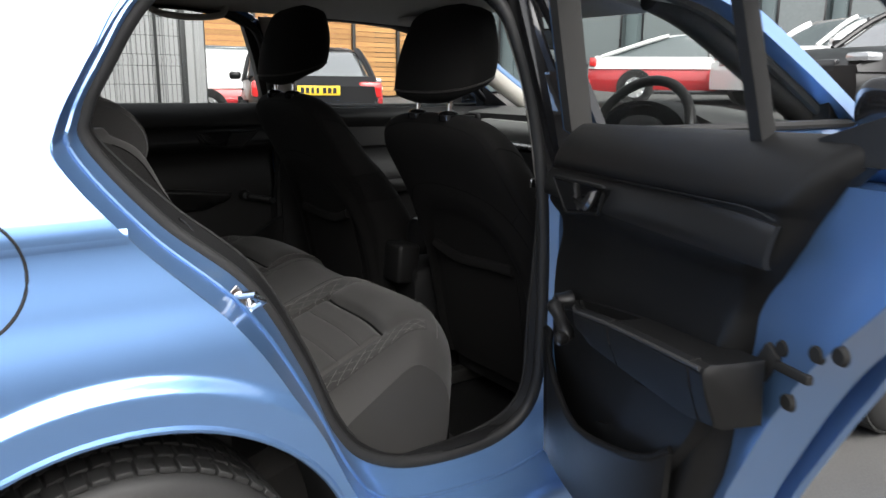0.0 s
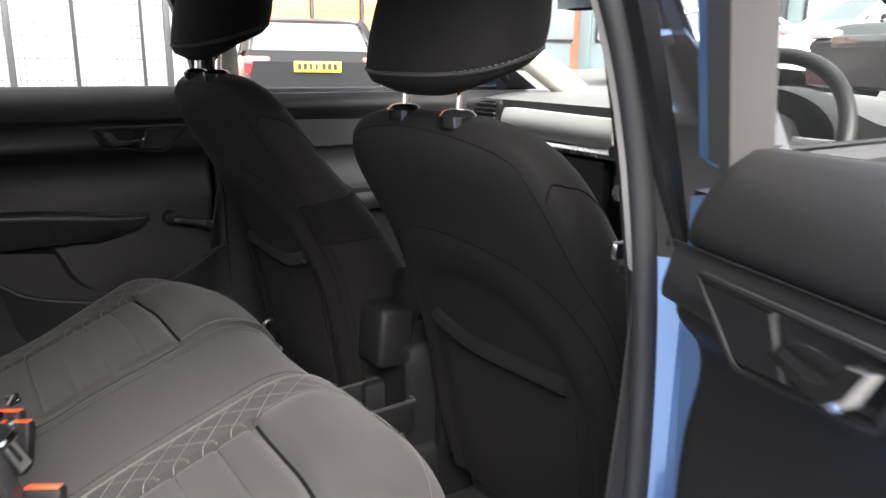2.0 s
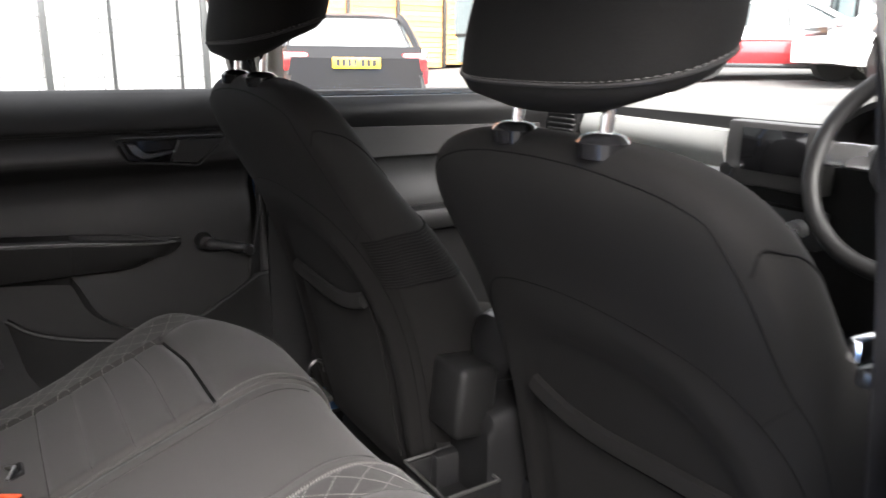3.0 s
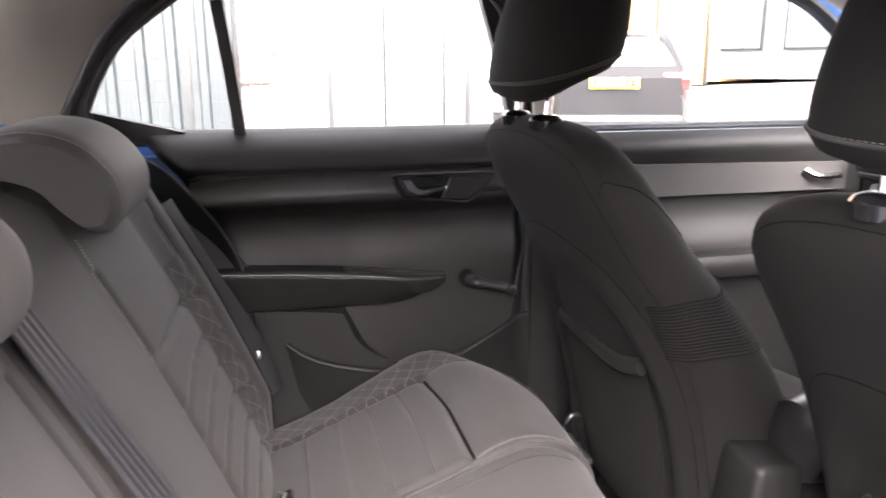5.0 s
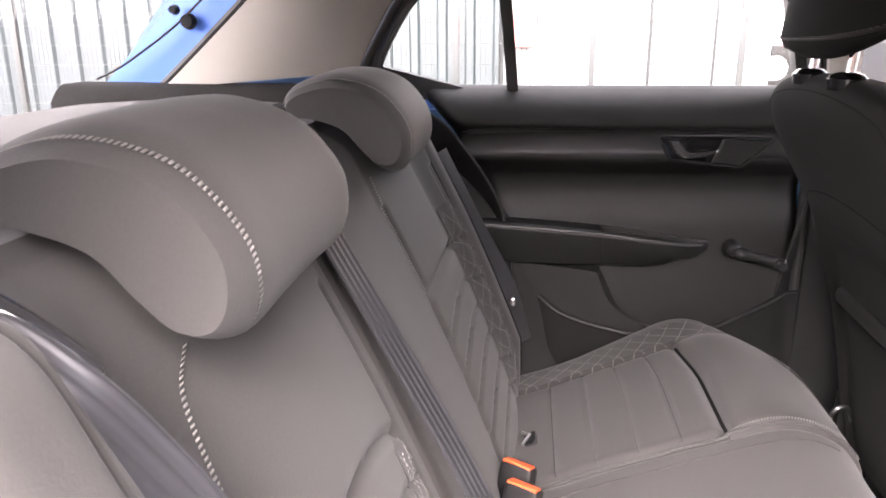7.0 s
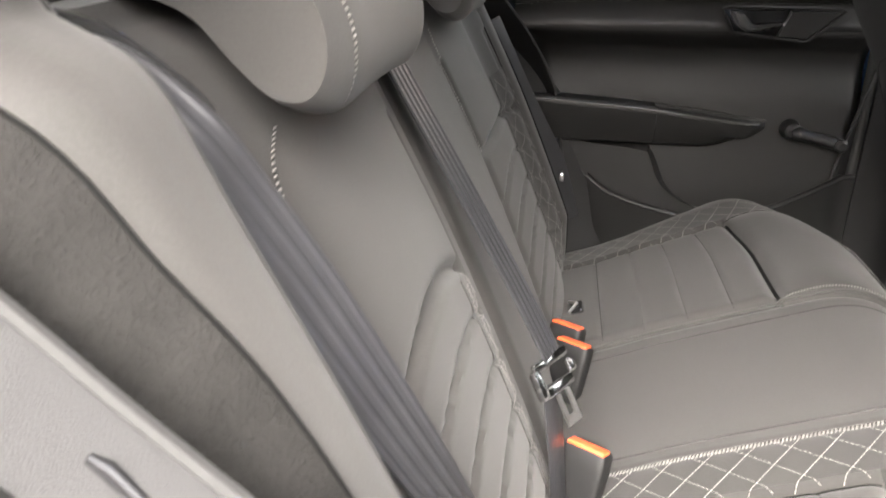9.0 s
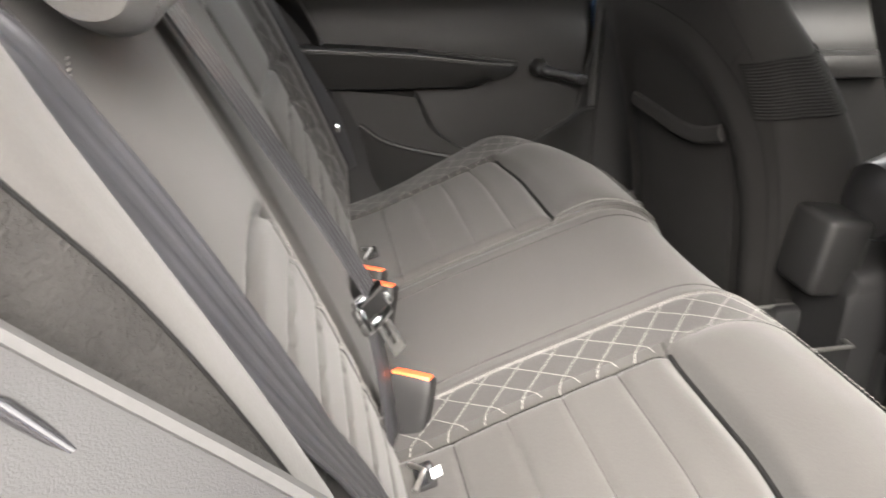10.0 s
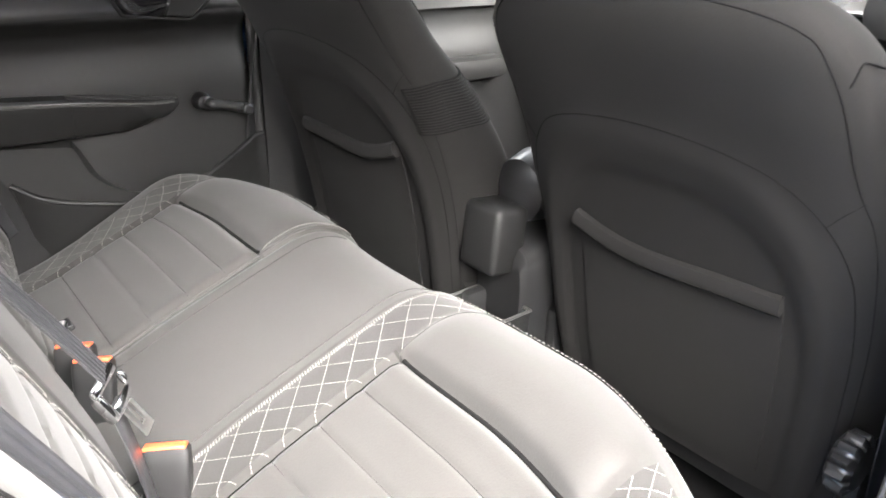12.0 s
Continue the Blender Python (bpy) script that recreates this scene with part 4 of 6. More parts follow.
def rear_door(s, label, angle=0.0):
    """The rear door in its closed place on the right, mirrored for the left; then turned on its hinges."""
    hinge = (2.449, -0.782, 0.30)
    mk = (lambda vf: lefty(vf)) if s < 0 else (lambda vf: vf)
    ob = thing("rear_door", label, "car door", "rear doors", at=(hinge[0], hinge[1] * s, hinge[2]))
    add = lambda nm, vf, mat, par, lab="", ang=38: part(nm, mk(vf), mat, par, lab, ang)
    xf = lambda z: 2.44
    skin = slab(lambda u, v: (door_rear_x(0.315 + 0.735 * v) * (1 - u) + xf(0.315 + 0.735 * v) * u, y_out(2.2, 0.315 + 0.735 * v), 0.315 + 0.735 * v), 30, 50, (0, 0.015, 0))
    shell = add("door_skin", skin, BLUE, ob, "blue painted door skin")

    def inner(u, v):
        z = 0.33 + 0.69 * v
        a, b = door_rear_x(z) + 0.012, xf(z) - 0.012
        return (a * (1 - u) + b * u, -0.735, z)
    add("door_inner", slab(inner, 30, 40, (0, -0.085, 0)), BLUE, ob, "blue painted inner door")

    # trim panel
    def lining(x, z, lift=0.0):
        y = knots(z, (0.36, 0.46, 0.60, 0.70, 0.80, 0.86, 0.895, 0.915, 0.93, 0.985, 0.99, 1.0, 1.03, 1.055, 1.07), (-0.71, -0.698, -0.692, -0.696, -0.703, -0.715, -0.710, -0.694, -0.686, -0.700, -0.694, -0.692, -0.706, -0.728, -0.750))
        return y + lift

    def lx(z):
        edge = knots(z, (0.36, 0.59, 0.71, 0.806, 0.888, 0.958, 1.017, 1.077), (1.95, 1.81, 1.778, 1.755, 1.73, 1.695, 1.65, 1.605))
        return edge + (0.025 * max(0.0, min(1.0, (0.95 - z) / 0.1)) if s > 0 else 0.0)

    def panel(u, v):
        z = 0.36 + 0.71 * v
        a, b = lx(z), knots(z, (0.36, 0.48, 0.60, 0.70, 1.07), (2.20, 2.30, 2.36, 2.385, 2.385))
        x = a * (1 - u) + b * u
        e = 0.03 * max(0.0, (0.05 - min(u, 1 - u)) / 0.05) ** 2
        return (x, lining(x, z) - e, z)
    trim = add("door_trim", slab(panel, 70, 110, (0, -0.02, 0)), PLASTIC, ob, "black textured plastic door trim")
    # upper insert and its groove
    def ins(u, v):
        x = 1.70 + 0.68 * u
        z0, z1 = 0.925 + 0.012 * u, 0.985 + 0.0 * u - 0.012 * (1 - u) ** 6
        z = z0 + (z1 - z0) * v
        return (x, lining(x, z) + 0.007 - 0.004 * abs(2 * v - 1) ** 4, z)
    add("trim_insert", slab(ins, 40, 10, (0, -0.008, 0)), PLASTIC_GLOSS, trim, "smooth dark trim insert")
    add("insert_line", tube([(x, lining(x, 0.988) + 0.004, 0.9885 - 0.012 * max(0, (1.77 - x) / 0.08) ** 2) for x in np.linspace(1.70, 2.38, 40)], 0.0012, 6), PLASTIC_GLOSS, trim)
    # handle in its bezel
    quad = [(2.312, 0.977), (2.090, 0.977), (2.114, 0.930), (2.250, 0.916)]
    ring = [(a * (1 - f) + c * f, b * (1 - f) + d * f) for (a, b), (c, d) in zip(quad, quad[1:] + quad[:1]) for f in (0.05, 0.28, 0.5, 0.72, 0.95)]
    bezel = add("handle_bezel", tube([(a, -0.676, b) for a, b in ring], 0.0032, 8, closed=True), PLASTIC, trim, "raised handle bezel")
    add("handle_plate", prism([(2.306, 0.972), (2.214, 0.972), (2.196, 0.926), (2.248, 0.920)], lambda a, b, c: (a, -0.688 + c, b), 0.013, 0.003), PLASTIC, bezel)
    add("handle_recess", prism([(2.212, 0.972), (2.094, 0.972), (2.116, 0.933), (2.194, 0.926)], lambda a, b, c: (a, -0.688 + c, b), 0.007), BLACKGLOSS, bezel)
    lever = prism([(2.106, 0.970), (2.124, 0.969), (2.136, 0.950), (2.158, 0.943), (2.204, 0.952), (2.205, 0.947), (2.162, 0.935), (2.134, 0.934), (2.116, 0.948)], lambda a, b, c: (a, -0.682 + 0.0084 * (2.22 - a) / 0.1 + 0.25 * (0.960 - b) + c, b), 0.012, 0.006)
    add("door_handle", lever, SATIN, bezel, "chrome inner door handle")
    # armrest with an open grab cup towards its front
    def arm_sec(x, cup):
        zt = knots(x, (1.735, 2.0, 2.19), (0.806, 0.788, 0.764))
        tip = max(0.0, (x - 2.08) / 0.125)
        zb = 0.712 + 0.012 * max(0.0, (1.80 - x) / 0.065) + (zt - 0.728) * tip ** 1.8
        yo = -0.637 - 0.045 * tip ** 2.2
        yi = -0.655 - 0.030 * tip ** 2.2
        cz = zt - (0.045 * (1 - tip ** 2) if cup else 0.0)
        sec = [(-0.720, zt), (-0.692, zt), (-0.690, cz), (yi - 0.003, cz), (yi, zt), (yi + 0.006, zt + 0.001), (yo - 0.003, zt - 0.003), (yo, zt - 0.010), (yo - 0.004, zt - 0.035), (yo - 0.018, zb + 0.006), (yo - 0.030, zb), (-0.720, zb)]
        return [(x, y, max(z, zb) if k > 1 else z) for k, (y, z) in enumerate(sec)]
    rows = [arm_sec(x, x > 1.99) for x in [1.734, 1.737, 1.745] + list(np.linspace(1.77, 1.988, 10)) + list(np.linspace(1.992, 2.204, 16))]
    rows[0] = [(x, y * 0.9 + -0.67 * 0.1, z * 0.85 + 0.76 * 0.15) for x, y, z in rows[0]]
    rest = add("armrest", loft(rows), PLASTIC, trim, "moulded armrest with a grab cup", 32)
    add("armrest_edge", tube([(x, arm_sec(x, False)[6][1] + 0.001, arm_sec(x, False)[6][2] - 0.002) for x in np.linspace(1.745, 2.19, 30)], 0.0032, 8), PLASTIC_GREY, rest, "smooth light edge strip")
    for jx in (1.768, 1.989):
        add("armrest_joint", tube([tuple(np.array(p) + np.array((0, 0.0006, 0.0004))) for p in arm_sec(jx, False)[4:11]], 0.0012, 5), LINERBLACK, rest)
    # window crank
    crank = add("window_crank", lathe([(0.001, 0.034), (0.010, 0.034), (0.015, 0.030), (0.0165, 0.012), (0.019, 0.004), (0.019, 0.0), (0.001, 0.0)], 28, (2.252, -0.69, 0.750), "y"), PLASTIC_GLOSS, trim, "black window winder")
    tip = (2.336, -0.652, 0.731) if s < 0 else (2.172, -0.652, 0.706)
    spine = [(2.252 + (tip[0] - 2.252) * u, -0.655 + 0.004 * u, 0.750 + (tip[2] - 0.750) * u) for u in np.linspace(-0.06, 1.08, 16)]
    widths = [0.0005, 0.012, 0.0155, 0.0155, 0.0145, 0.013, 0.0122, 0.012, 0.0122, 0.013, 0.014, 0.015, 0.015, 0.014, 0.011, 0.0005]
    add("crank_arm", tube(spine, widths, 14, flat=0.8), PLASTIC_GLOSS, crank)
    add("crank_knob", lathe([(0.001, 0.020), (0.008, 0.020), (0.0125, 0.016), (0.0115, 0.004), (0.008, 0.0), (0.001, 0.0)], 20, (tip[0], -0.648, tip[2]), "y"), PLASTIC_GLOSS, crank)
    # smooth lower panel behind the bin, and the bin with its curved lip
    outline = cat([(1.80, 0.715), (1.86, 0.712), (1.97, 0.706), (1.995, 0.690), (2.03, 0.62), (2.075, 0.583), (2.13, 0.560), (2.02, 0.535), (1.93, 0.56), (1.86, 0.62)], 60, True)
    add("lower_panel", prism(outline, lambda a, b, c: (a, -0.702 + c, b), 0.022, 0.012), PLASTIC, trim)
    lip = lambda x: knots(x, (1.86, 1.91, 2.01, 2.13, 2.22, 2.30, 2.37, 2.40), (0.640, 0.605, 0.578, 0.563, 0.588, 0.622, 0.652, 0.655))
    def bin_(u, v):
        x = 1.865 + 0.53 * u
        z = 0.385 + (lip(x) - 0.385) * v
        out = max(0.0, math.sin(math.pi * min(1, 0.06 + u * 1.0))) ** 0.6
        return (x + 0.05 * (1 - v) * (1 - u), -0.690 + 0.050 * out * (0.35 + 0.65 * v ** 0.6), z)
    bin_ob = add("door_bin", slab(bin_, 40, 20, (0, -0.010, 0)), PLASTIC, trim, "deep door bin with a curved lip")
    add("bin_lip", tube([tuple(np.array(bin_(u, 1)) + np.array((0, -0.005, 0))) for u in np.linspace(0, 1, 40)], 0.0065, 8), PLASTIC_LOW, bin_ob)
    # window frame
    n = 26
    rear_sash = cat([(1.50, -0.78, 1.06), (1.505, -0.77, 1.10), (1.545, -0.745, 1.18), (1.615, -0.71, 1.27), (1.75, -0.665, 1.375)], n)
    top_rail = cat([(1.75, -0.665, 1.375), (1.9, -0.665, 1.395), (2.05, -0.66, 1.398), (2.2, -0.67, 1.385), (2.295, -0.685, 1.35)], n)
    front_sash = cat([(2.31, -0.685, 1.35), (2.363, -0.725, 1.21), (2.41, -0.765, 1.06)], n)
    for nm, line, mat in (("window_frame", rear_sash + top_rail[1:], BLUE), ("front_sash", front_sash, BLUE)):
        sash = ribbon(line, 0.045 if nm == "window_frame" else 0.03, 0.05, lambda f: (0, 0.35, 1) if nm == "window_frame" else (1, 0.1, 0.3))
        add(nm, sash, mat, ob)
    add("sash_cover", ribbon([(x - 0.032, y + 0.012, z) for x, y, z in front_sash], 0.034, 0.045, (1, 0.1, 0.3)), SASHGREY, ob, "grey plastic sash cover")
    add("frame_seal", tube([(x + (2.0 - x) * 0.06, y + 0.02, z + (1.0 - z) * 0.06) for x, y, z in rear_sash + top_rail[1:] + front_sash[1:]], 0.010, 8), RUBBER, ob)
    add("window_divider", ribbon(cat([(1.801, -0.748, 1.05), (1.788, -0.705, 1.2), (1.770, -0.655, 1.36)], 12), 0.024, 0.02, (1, 0, 0)), RUBBER, ob)
    glass = grid(lambda u, v: (np.interp(v, (0, 0.15, 1), (1.50, 1.51, 1.74)) * (1 - u) + np.interp(v, (0, 1), (2.42, 2.295)) * u, np.interp(v, (0, 1), (-0.74, -0.64)), 1.05 + 0.325 * v), 8, 10)
    if s < 0:
        g = add("window_glass", glass, GLASS, ob, "clear side window glass")
        g.visible_shadow = False
    add("quarter_cover", prism([(1.46, 1.04), (1.505, 1.120), (1.705, 1.067), (1.705, 1.04)], lambda a, b, c: (a, -0.760 + c, b), 0.02, 0.004), RUBBER, ob, "black corner cover below the quarter glass")
    add("quarter_surround", ribbon(cat([(1.488, -0.756, 1.08), (1.535, -0.738, 1.165), (1.59, -0.715, 1.255), (1.652, -0.69, 1.35)], 14), 0.030, 0.016, (1, 0.1, -0.55)), RUBBER, ob, "black quarter glass surround")
    add("belt_moulding", tube([(x, y_out(x, 1.055) - 0.002, 1.055) for x in np.linspace(1.49, 2.44, 10)], 0.011, 8), RUBBER, ob)
    # latch and edge fittings
    latch = join(box((1.752, -0.733, 0.797), (0.028, 0.012, 0.05), 0.004, m=Matrix.Rotation(radians(-35), 3, "Y").to_4x4()), box((1.715, -0.734, 0.800), (0.075, 0.010, 0.012), 0.003))
    add("latch", latch, LINERBLACK, ob, "dark latch slot")
    for xx, zz in ((1.673, 0.833), (1.639, 0.842), (1.714, 0.761), (1.728, 0.822)):
        add("grommet", lathe([(0.001, 0.006), (0.009, 0.006), (0.012, 0.0), (0.001, 0.0)], 16, (xx, -0.738, zz), "y"), LINERBLACK, ob)
    ob.rotation_euler = (radians(-1.3), radians(2.0), radians(angle)) if angle else (0, 0, 0)
    return ob


rear_door(-1, "closed rear door, black plastic lining, chrome handle, window winder")
rear_door(1, "blue rear door standing wide open, black plastic lining", 67.9)


# ---- front doors, windscreen and facia ----
def front_door(s, label):
    ob = thing("front_door", label, "car door", "front doors", at=(3.45, -0.775 * s, 0.30))
    mk = (lambda vf: mirrored(vf)) if s < 0 else (lambda vf: vf)
    add = lambda nm, vf, mat, par, lab="", ang=38: part(nm, mk(vf), mat, par, lab, ang)
    z0, z1 = 0.315, 1.045
    add("door_skin", slab(lambda u, v: (2.482 + 0.99 * u, y_out(2.6, z0 + (z1 - z0) * v) + 0.01 * u * u, z0 + (z1 - z0) * v), 30, 40, (0, 0.06, 0)), BLUE, ob, "blue painted door skin")
    def panel(u, v):
        z = 0.36 + 0.69 * v
        return (2.50 + 0.93 * u, knots(z, (0.36, 0.6, 0.78, 0.86, 0.95, 1.02, 1.06), (-0.72, -0.70, -0.69, -0.715, -0.71, -0.69, -0.72)), z)
    trim = add("door_trim", slab(panel, 20, 50, (0, -0.02, 0)), PLASTIC, ob, "black plastic door trim")
    add("trim_insert", slab(lambda u, v: (2.56 + 0.62 * u, -0.695, 0.905 + (0.075 - 0.01 * u) * v + 0.0 * u), 14, 6, (0, -0.01, 0)), PLASTIC_GREY, trim)
    add("door_handle", tube(cat([(3.06, -0.69, 0.955), (3.09, -0.68, 0.94), (3.15, -0.68, 0.94)], 10), 0.008, 8), CHROME, trim, "chrome inner handle")
    add("armrest", box((2.85, -0.665, 0.75), (0.5, 0.07, 0.06), 0.02), PLASTIC, trim)
    pillar = cat([(3.47, -0.80, 1.05), (3.25, -0.745, 1.20), (3.02, -0.685, 1.34), (2.85, -0.665, 1.385)], 24)
    roofl = cat([(2.85, -0.665, 1.385), (2.6, -0.66, 1.395), (2.40, -0.675, 1.37)], 12)
    add("window_frame", ribbon(pillar + roofl[1:], 0.05, 0.05, (0, 0.3, 1)), BLUE, ob)
    add("rear_sash", ribbon(cat([(2.462, -0.800, 1.045), (2.415, -0.748, 1.20), (2.355, -0.69, 1.36)], 12), 0.026, 0.02, (1, 0, 0)), BLACKGLOSS, ob, "gloss black window pillar")
    add("frame_seal", tube([(x - 0.02, y + 0.03, z - 0.025) for x, y, z in pillar + roofl[1:]], 0.016, 8), RUBBER, ob)
    g = add("window_glass", grid(lambda u, v: (2.465 - 0.10 * v + (0.965 - 0.41 * v) * u, -0.795 + 0.10 * v, 1.045 + 0.32 * v - 0.02 * v * u), 10, 8), GLASS, ob)
    g.visible_shadow = False
    add("belt_moulding", tube([(x, y_out(2.6, 1.05) - 0.004, 1.05) for x in np.linspace(2.49, 3.44, 8)], 0.012, 8), RUBBER, ob)
    add("mirror_base", prism([(3.36, 1.05), (3.50, 1.05), (3.34, 1.15)], lambda a, b, c: (a, -0.785 + c, b), 0.05, 0.01), PLASTIC_LOW, ob, "black plastic mirror triangle")
    rows = []
    for k in np.linspace(0, 1, 14):
        e = math.sqrt(max(0.02, 1 - (2 * k - 1) ** 4))
        rows.append([(3.36 + 0.06 * e * spow(math.cos(q), 0.7) + 0.03, -0.84 - 0.19 * k, 1.10 + 0.075 * e * spow(math.sin(q), 0.6)) for q in np.linspace(0, 2 * math.pi, 24, endpoint=False)])
    mir = add("door_mirror", loft(rows), BLACKGLOSS, ob, "black door mirror housing")
    return ob


front_door(1, "closed blue front door with a black mirror")
front_door(-1, "closed front door with black lining")

A_PILLAR = cat([(3.62, -0.66, 1.03), (3.35, -0.63, 1.17), (3.08, -0.585, 1.32), (2.93, -0.56, 1.375)], 24)
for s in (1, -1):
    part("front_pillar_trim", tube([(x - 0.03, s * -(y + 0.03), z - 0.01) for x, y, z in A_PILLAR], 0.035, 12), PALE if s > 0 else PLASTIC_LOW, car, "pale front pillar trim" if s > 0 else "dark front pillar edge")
    part("front_pillar", tube([(x + 0.02, s * -(y - 0.02), z + 0.015) for x, y, z in A_PILLAR], 0.032, 12), BLUE, car)
screen = part("windscreen", grid(lambda u, v: (3.66 - 0.70 * v + 0.05 * math.sin(math.pi * u), (-0.64 + 0.09 * v) * (1 - 2 * u), 1.02 + 0.365 * v), 16, 10), GLASS, car, "clear windscreen")
screen.visible_shadow = False
part("bonnet", slab(lambda u, v: (3.62 + 0.98 * u, (-0.72 + 1.44 * v) * (1 - 0.08 * u), 1.00 - 0.14 * u - 0.12 * u ** 3 - 0.06 * (2 * v - 1) ** 2), 16, 20, (0, 0, -0.02)), BLUE, car)
for s in (1, -1):
    part("front_wing", slab(lambda u, v: (3.475 + 1.1 * u, s * (knots(0.62 + 0.38 * v, (0.6, 0.72, 0.9, 1.0), (0.83, 0.845, 0.82, 0.74)) - 0.06 * u * u), 0.62 + 0.37 * v - 0.14 * u * v), 14, 12, (0, -s * 0.02, 0)), BLUE, car)
part("front_end", slab(lambda u, v: (4.66 - 0.05 * (2 * v - 1) ** 2 * 4 * 0.5 + 0.06 * math.sin(math.pi * u), -0.76 + 1.52 * v, 0.25 + 0.52 * u), 10, 16, (-0.05, 0, 0)), BLUE, car)
part("rear_bumper", slab(lambda u, v: (0.80 + 0.05 * (2 * v - 1) ** 2 * 2 - 0.04 * math.sin(math.pi * u), -0.80 + 1.60 * v, 0.26 + 0.36 * u), 10, 20, (0.05, 0, 0)), BLUE, car)
part("bulkhead", box((3.72, 0, 0.62), (0.05, 1.4, 0.76), 0.01), LINERBLACK, car)

# facia
dash = thing("dashboard", "two-tone dashboard with pale grey insert and silver strip", "dashboard")
def dash_top(u, v):
    y = 0.70 - 1.40 * u
    hump = math.exp(-((y + 0.32) / 0.17) ** 4)
    x = 3.24 + 0.42 * v
    return (x - 0.03 * hump * (1 - v), y, 1.0 + 0.02 * math.sin(math.pi * v) + 0.055 * hump * (1 - v) ** 0.7 * (1 if v < 1 else 0))
# dark skin made paler: light through the windscreen is put into its colour
DASH_LIT = surface("dash_skin_lit", (0.085, 0.087, 0.083), 0.6, vary=0.1, scale=6, grain=900, bump=0.35, bump_depth=0.0007, spec=0.3)
part("dash_top", slab(dash_top, 60, 16, (0, 0, -0.02)), DASH_LIT, dash, "soft dark dash top, lightened for windscreen light")
def dash_face(u, v):
    y = 0.70 - 1.40 * u
    hump = math.exp(-((y + 0.32) / 0.17) ** 4)
    return (3.24 - 0.02 * math.sin(math.pi * v) + 0.10 * v * v - 0.03 * hump * (1 - v), y, 1.0 + 0.055 * hump * (1 - v) - 0.42 * v)
part("dash_face", slab(dash_face, 60, 20, (0.02, 0, 0)), PLASTIC, dash)
part("facia_insert", slab(lambda u, v: (3.192 - 0.014 * math.sin(math.pi * v), 0.53 - 0.44 * u, 0.980 - 0.075 * v - 0.006 * u), 20, 8, (0.05, 0, 0)), surface("facia_grey", (0.24, 0.245, 0.235), 0.4, vary=0.06, scale=8, grain=900, bump=0.1), dash, "pale grey facia insert")
part("silver_strip", slab(lambda u, v: (3.186 - 0.006 * math.sin(math.pi * v), 0.62 - 0.54 * u, 0.898 - 0.022 * v), 20, 6, (0.05, 0, 0)), SILVER, dash, "silver facia strip")
part("glovebox", box((3.225, 0.36, 0.78), (0.05, 0.46, 0.18), 0.02), PLASTIC_LOW, dash)
for y in (0.60, -0.62):
    out = 1 if y > 0 else -1
    shape = cat([(-0.060, 0.044), (0.0, 0.048), (0.045, 0.034), (0.066, 0.0), (0.062, -0.036), (0.030, -0.048), (-0.045, -0.046), (-0.055, 0.0)], 48, True)
    vent = part("air_vent", prism([(out * a, b) for a, b in shape], lambda a, b, c: (3.190 - c, y + a, 0.955 + b), 0.018, 0.006), PLASTIC_LOW, dash, "rounded black air vent")
    for k in range(6):
        part("vent_slat", box((3.170, y - out * 0.002 * k, 0.922 + 0.0135 * k), (0.012, 0.098 - 0.005 * abs(k - 2), 0.0035)), PLASTIC_GREY, vent)
radio = part("radio", box((3.205, -0.02, 0.935), (0.04, 0.22, 0.13), 0.008), PLASTIC_GREY, dash, "radio unit with a screen")
part("screen", box((3.183, -0.02, 0.945), (0.004, 0.14, 0.085), 0.001), BLACKGLOSS, radio)
for y in (0.072, -0.112):
    part("knob", lathe([(0.001, -0.018), (0.014, -0.018), (0.015, 0.0), (0.001, 0.0)], 18, (3.185, y, 0.90), "x"), CHROME, radio)
hvac = part("climate_panel", box((3.215, -0.02, 0.80), (0.04, 0.22, 0.075), 0.008), PLASTIC_LOW, dash, "climate control panel")
for y in (0.05, -0.02, -0.09):
    part("climate_knob", lathe([(0.001, -0.02), (0.020, -0.02), (0.022, 0.0), (0.001, 0.0)], 20, (3.193, y, 0.80), "x"), SILVER, hvac)
part("instrument_binnacle", slab(lambda u, v: (3.15 + 0.10 * v, -0.32 + 0.16 * math.cos(math.pi * u), 0.975 + 0.085 * math.sin(math.pi * u)), 20, 4, (0, 0, 0.012)), PLASTIC_LOW, dash)
part("instrument_face", slab(lambda u, v: (3.235, -0.32 + 0.15 * v * math.cos(math.pi * u), 0.965 + 0.085 * v * math.sin(math.pi * u)), 20, 3, (0.01, 0, 0)), BLACKGLOSS, dash)

dash.location.z = 0.028
steer = thing("steering_wheel", "black three-spoke steering wheel with a round boss", "steering wheel", at=(3.10, -0.345, 0.995))
SM = Matrix.Translation((3.10, -0.345, 0.995)) @ Matrix.Rotation(radians(-66), 4, "Y")
part("wheel_rim", moved(tube([(0.18 * math.cos(q), 0.18 * math.sin(q), 0) for q in np.linspace(0, 2 * math.pi, 64, endpoint=False)], 0.0155, 12, closed=True), SM), PLASTIC, steer)
part("boss", moved(loft([[(0.068 * k * spow(math.cos(q), 0.75), 0.085 * k * spow(math.sin(q), 0.75), z) for q in np.linspace(0, 2 * math.pi, 32, endpoint=False)] for k, z in ((0.9, -0.04), (1, -0.01), (0.95, 0.01), (0.7, 0.02), (0.2, 0.024))]), SM), PLASTIC_LOW, steer)
for a in (90, -90, 180):
    part("spoke", moved(box((0.115, 0, -0.006), (0.11, 0.045, 0.016), 0.006), SM @ Matrix.Rotation(radians(a), 4, "Z")), SILVER if a != 180 else PLASTIC_GLOSS, steer)
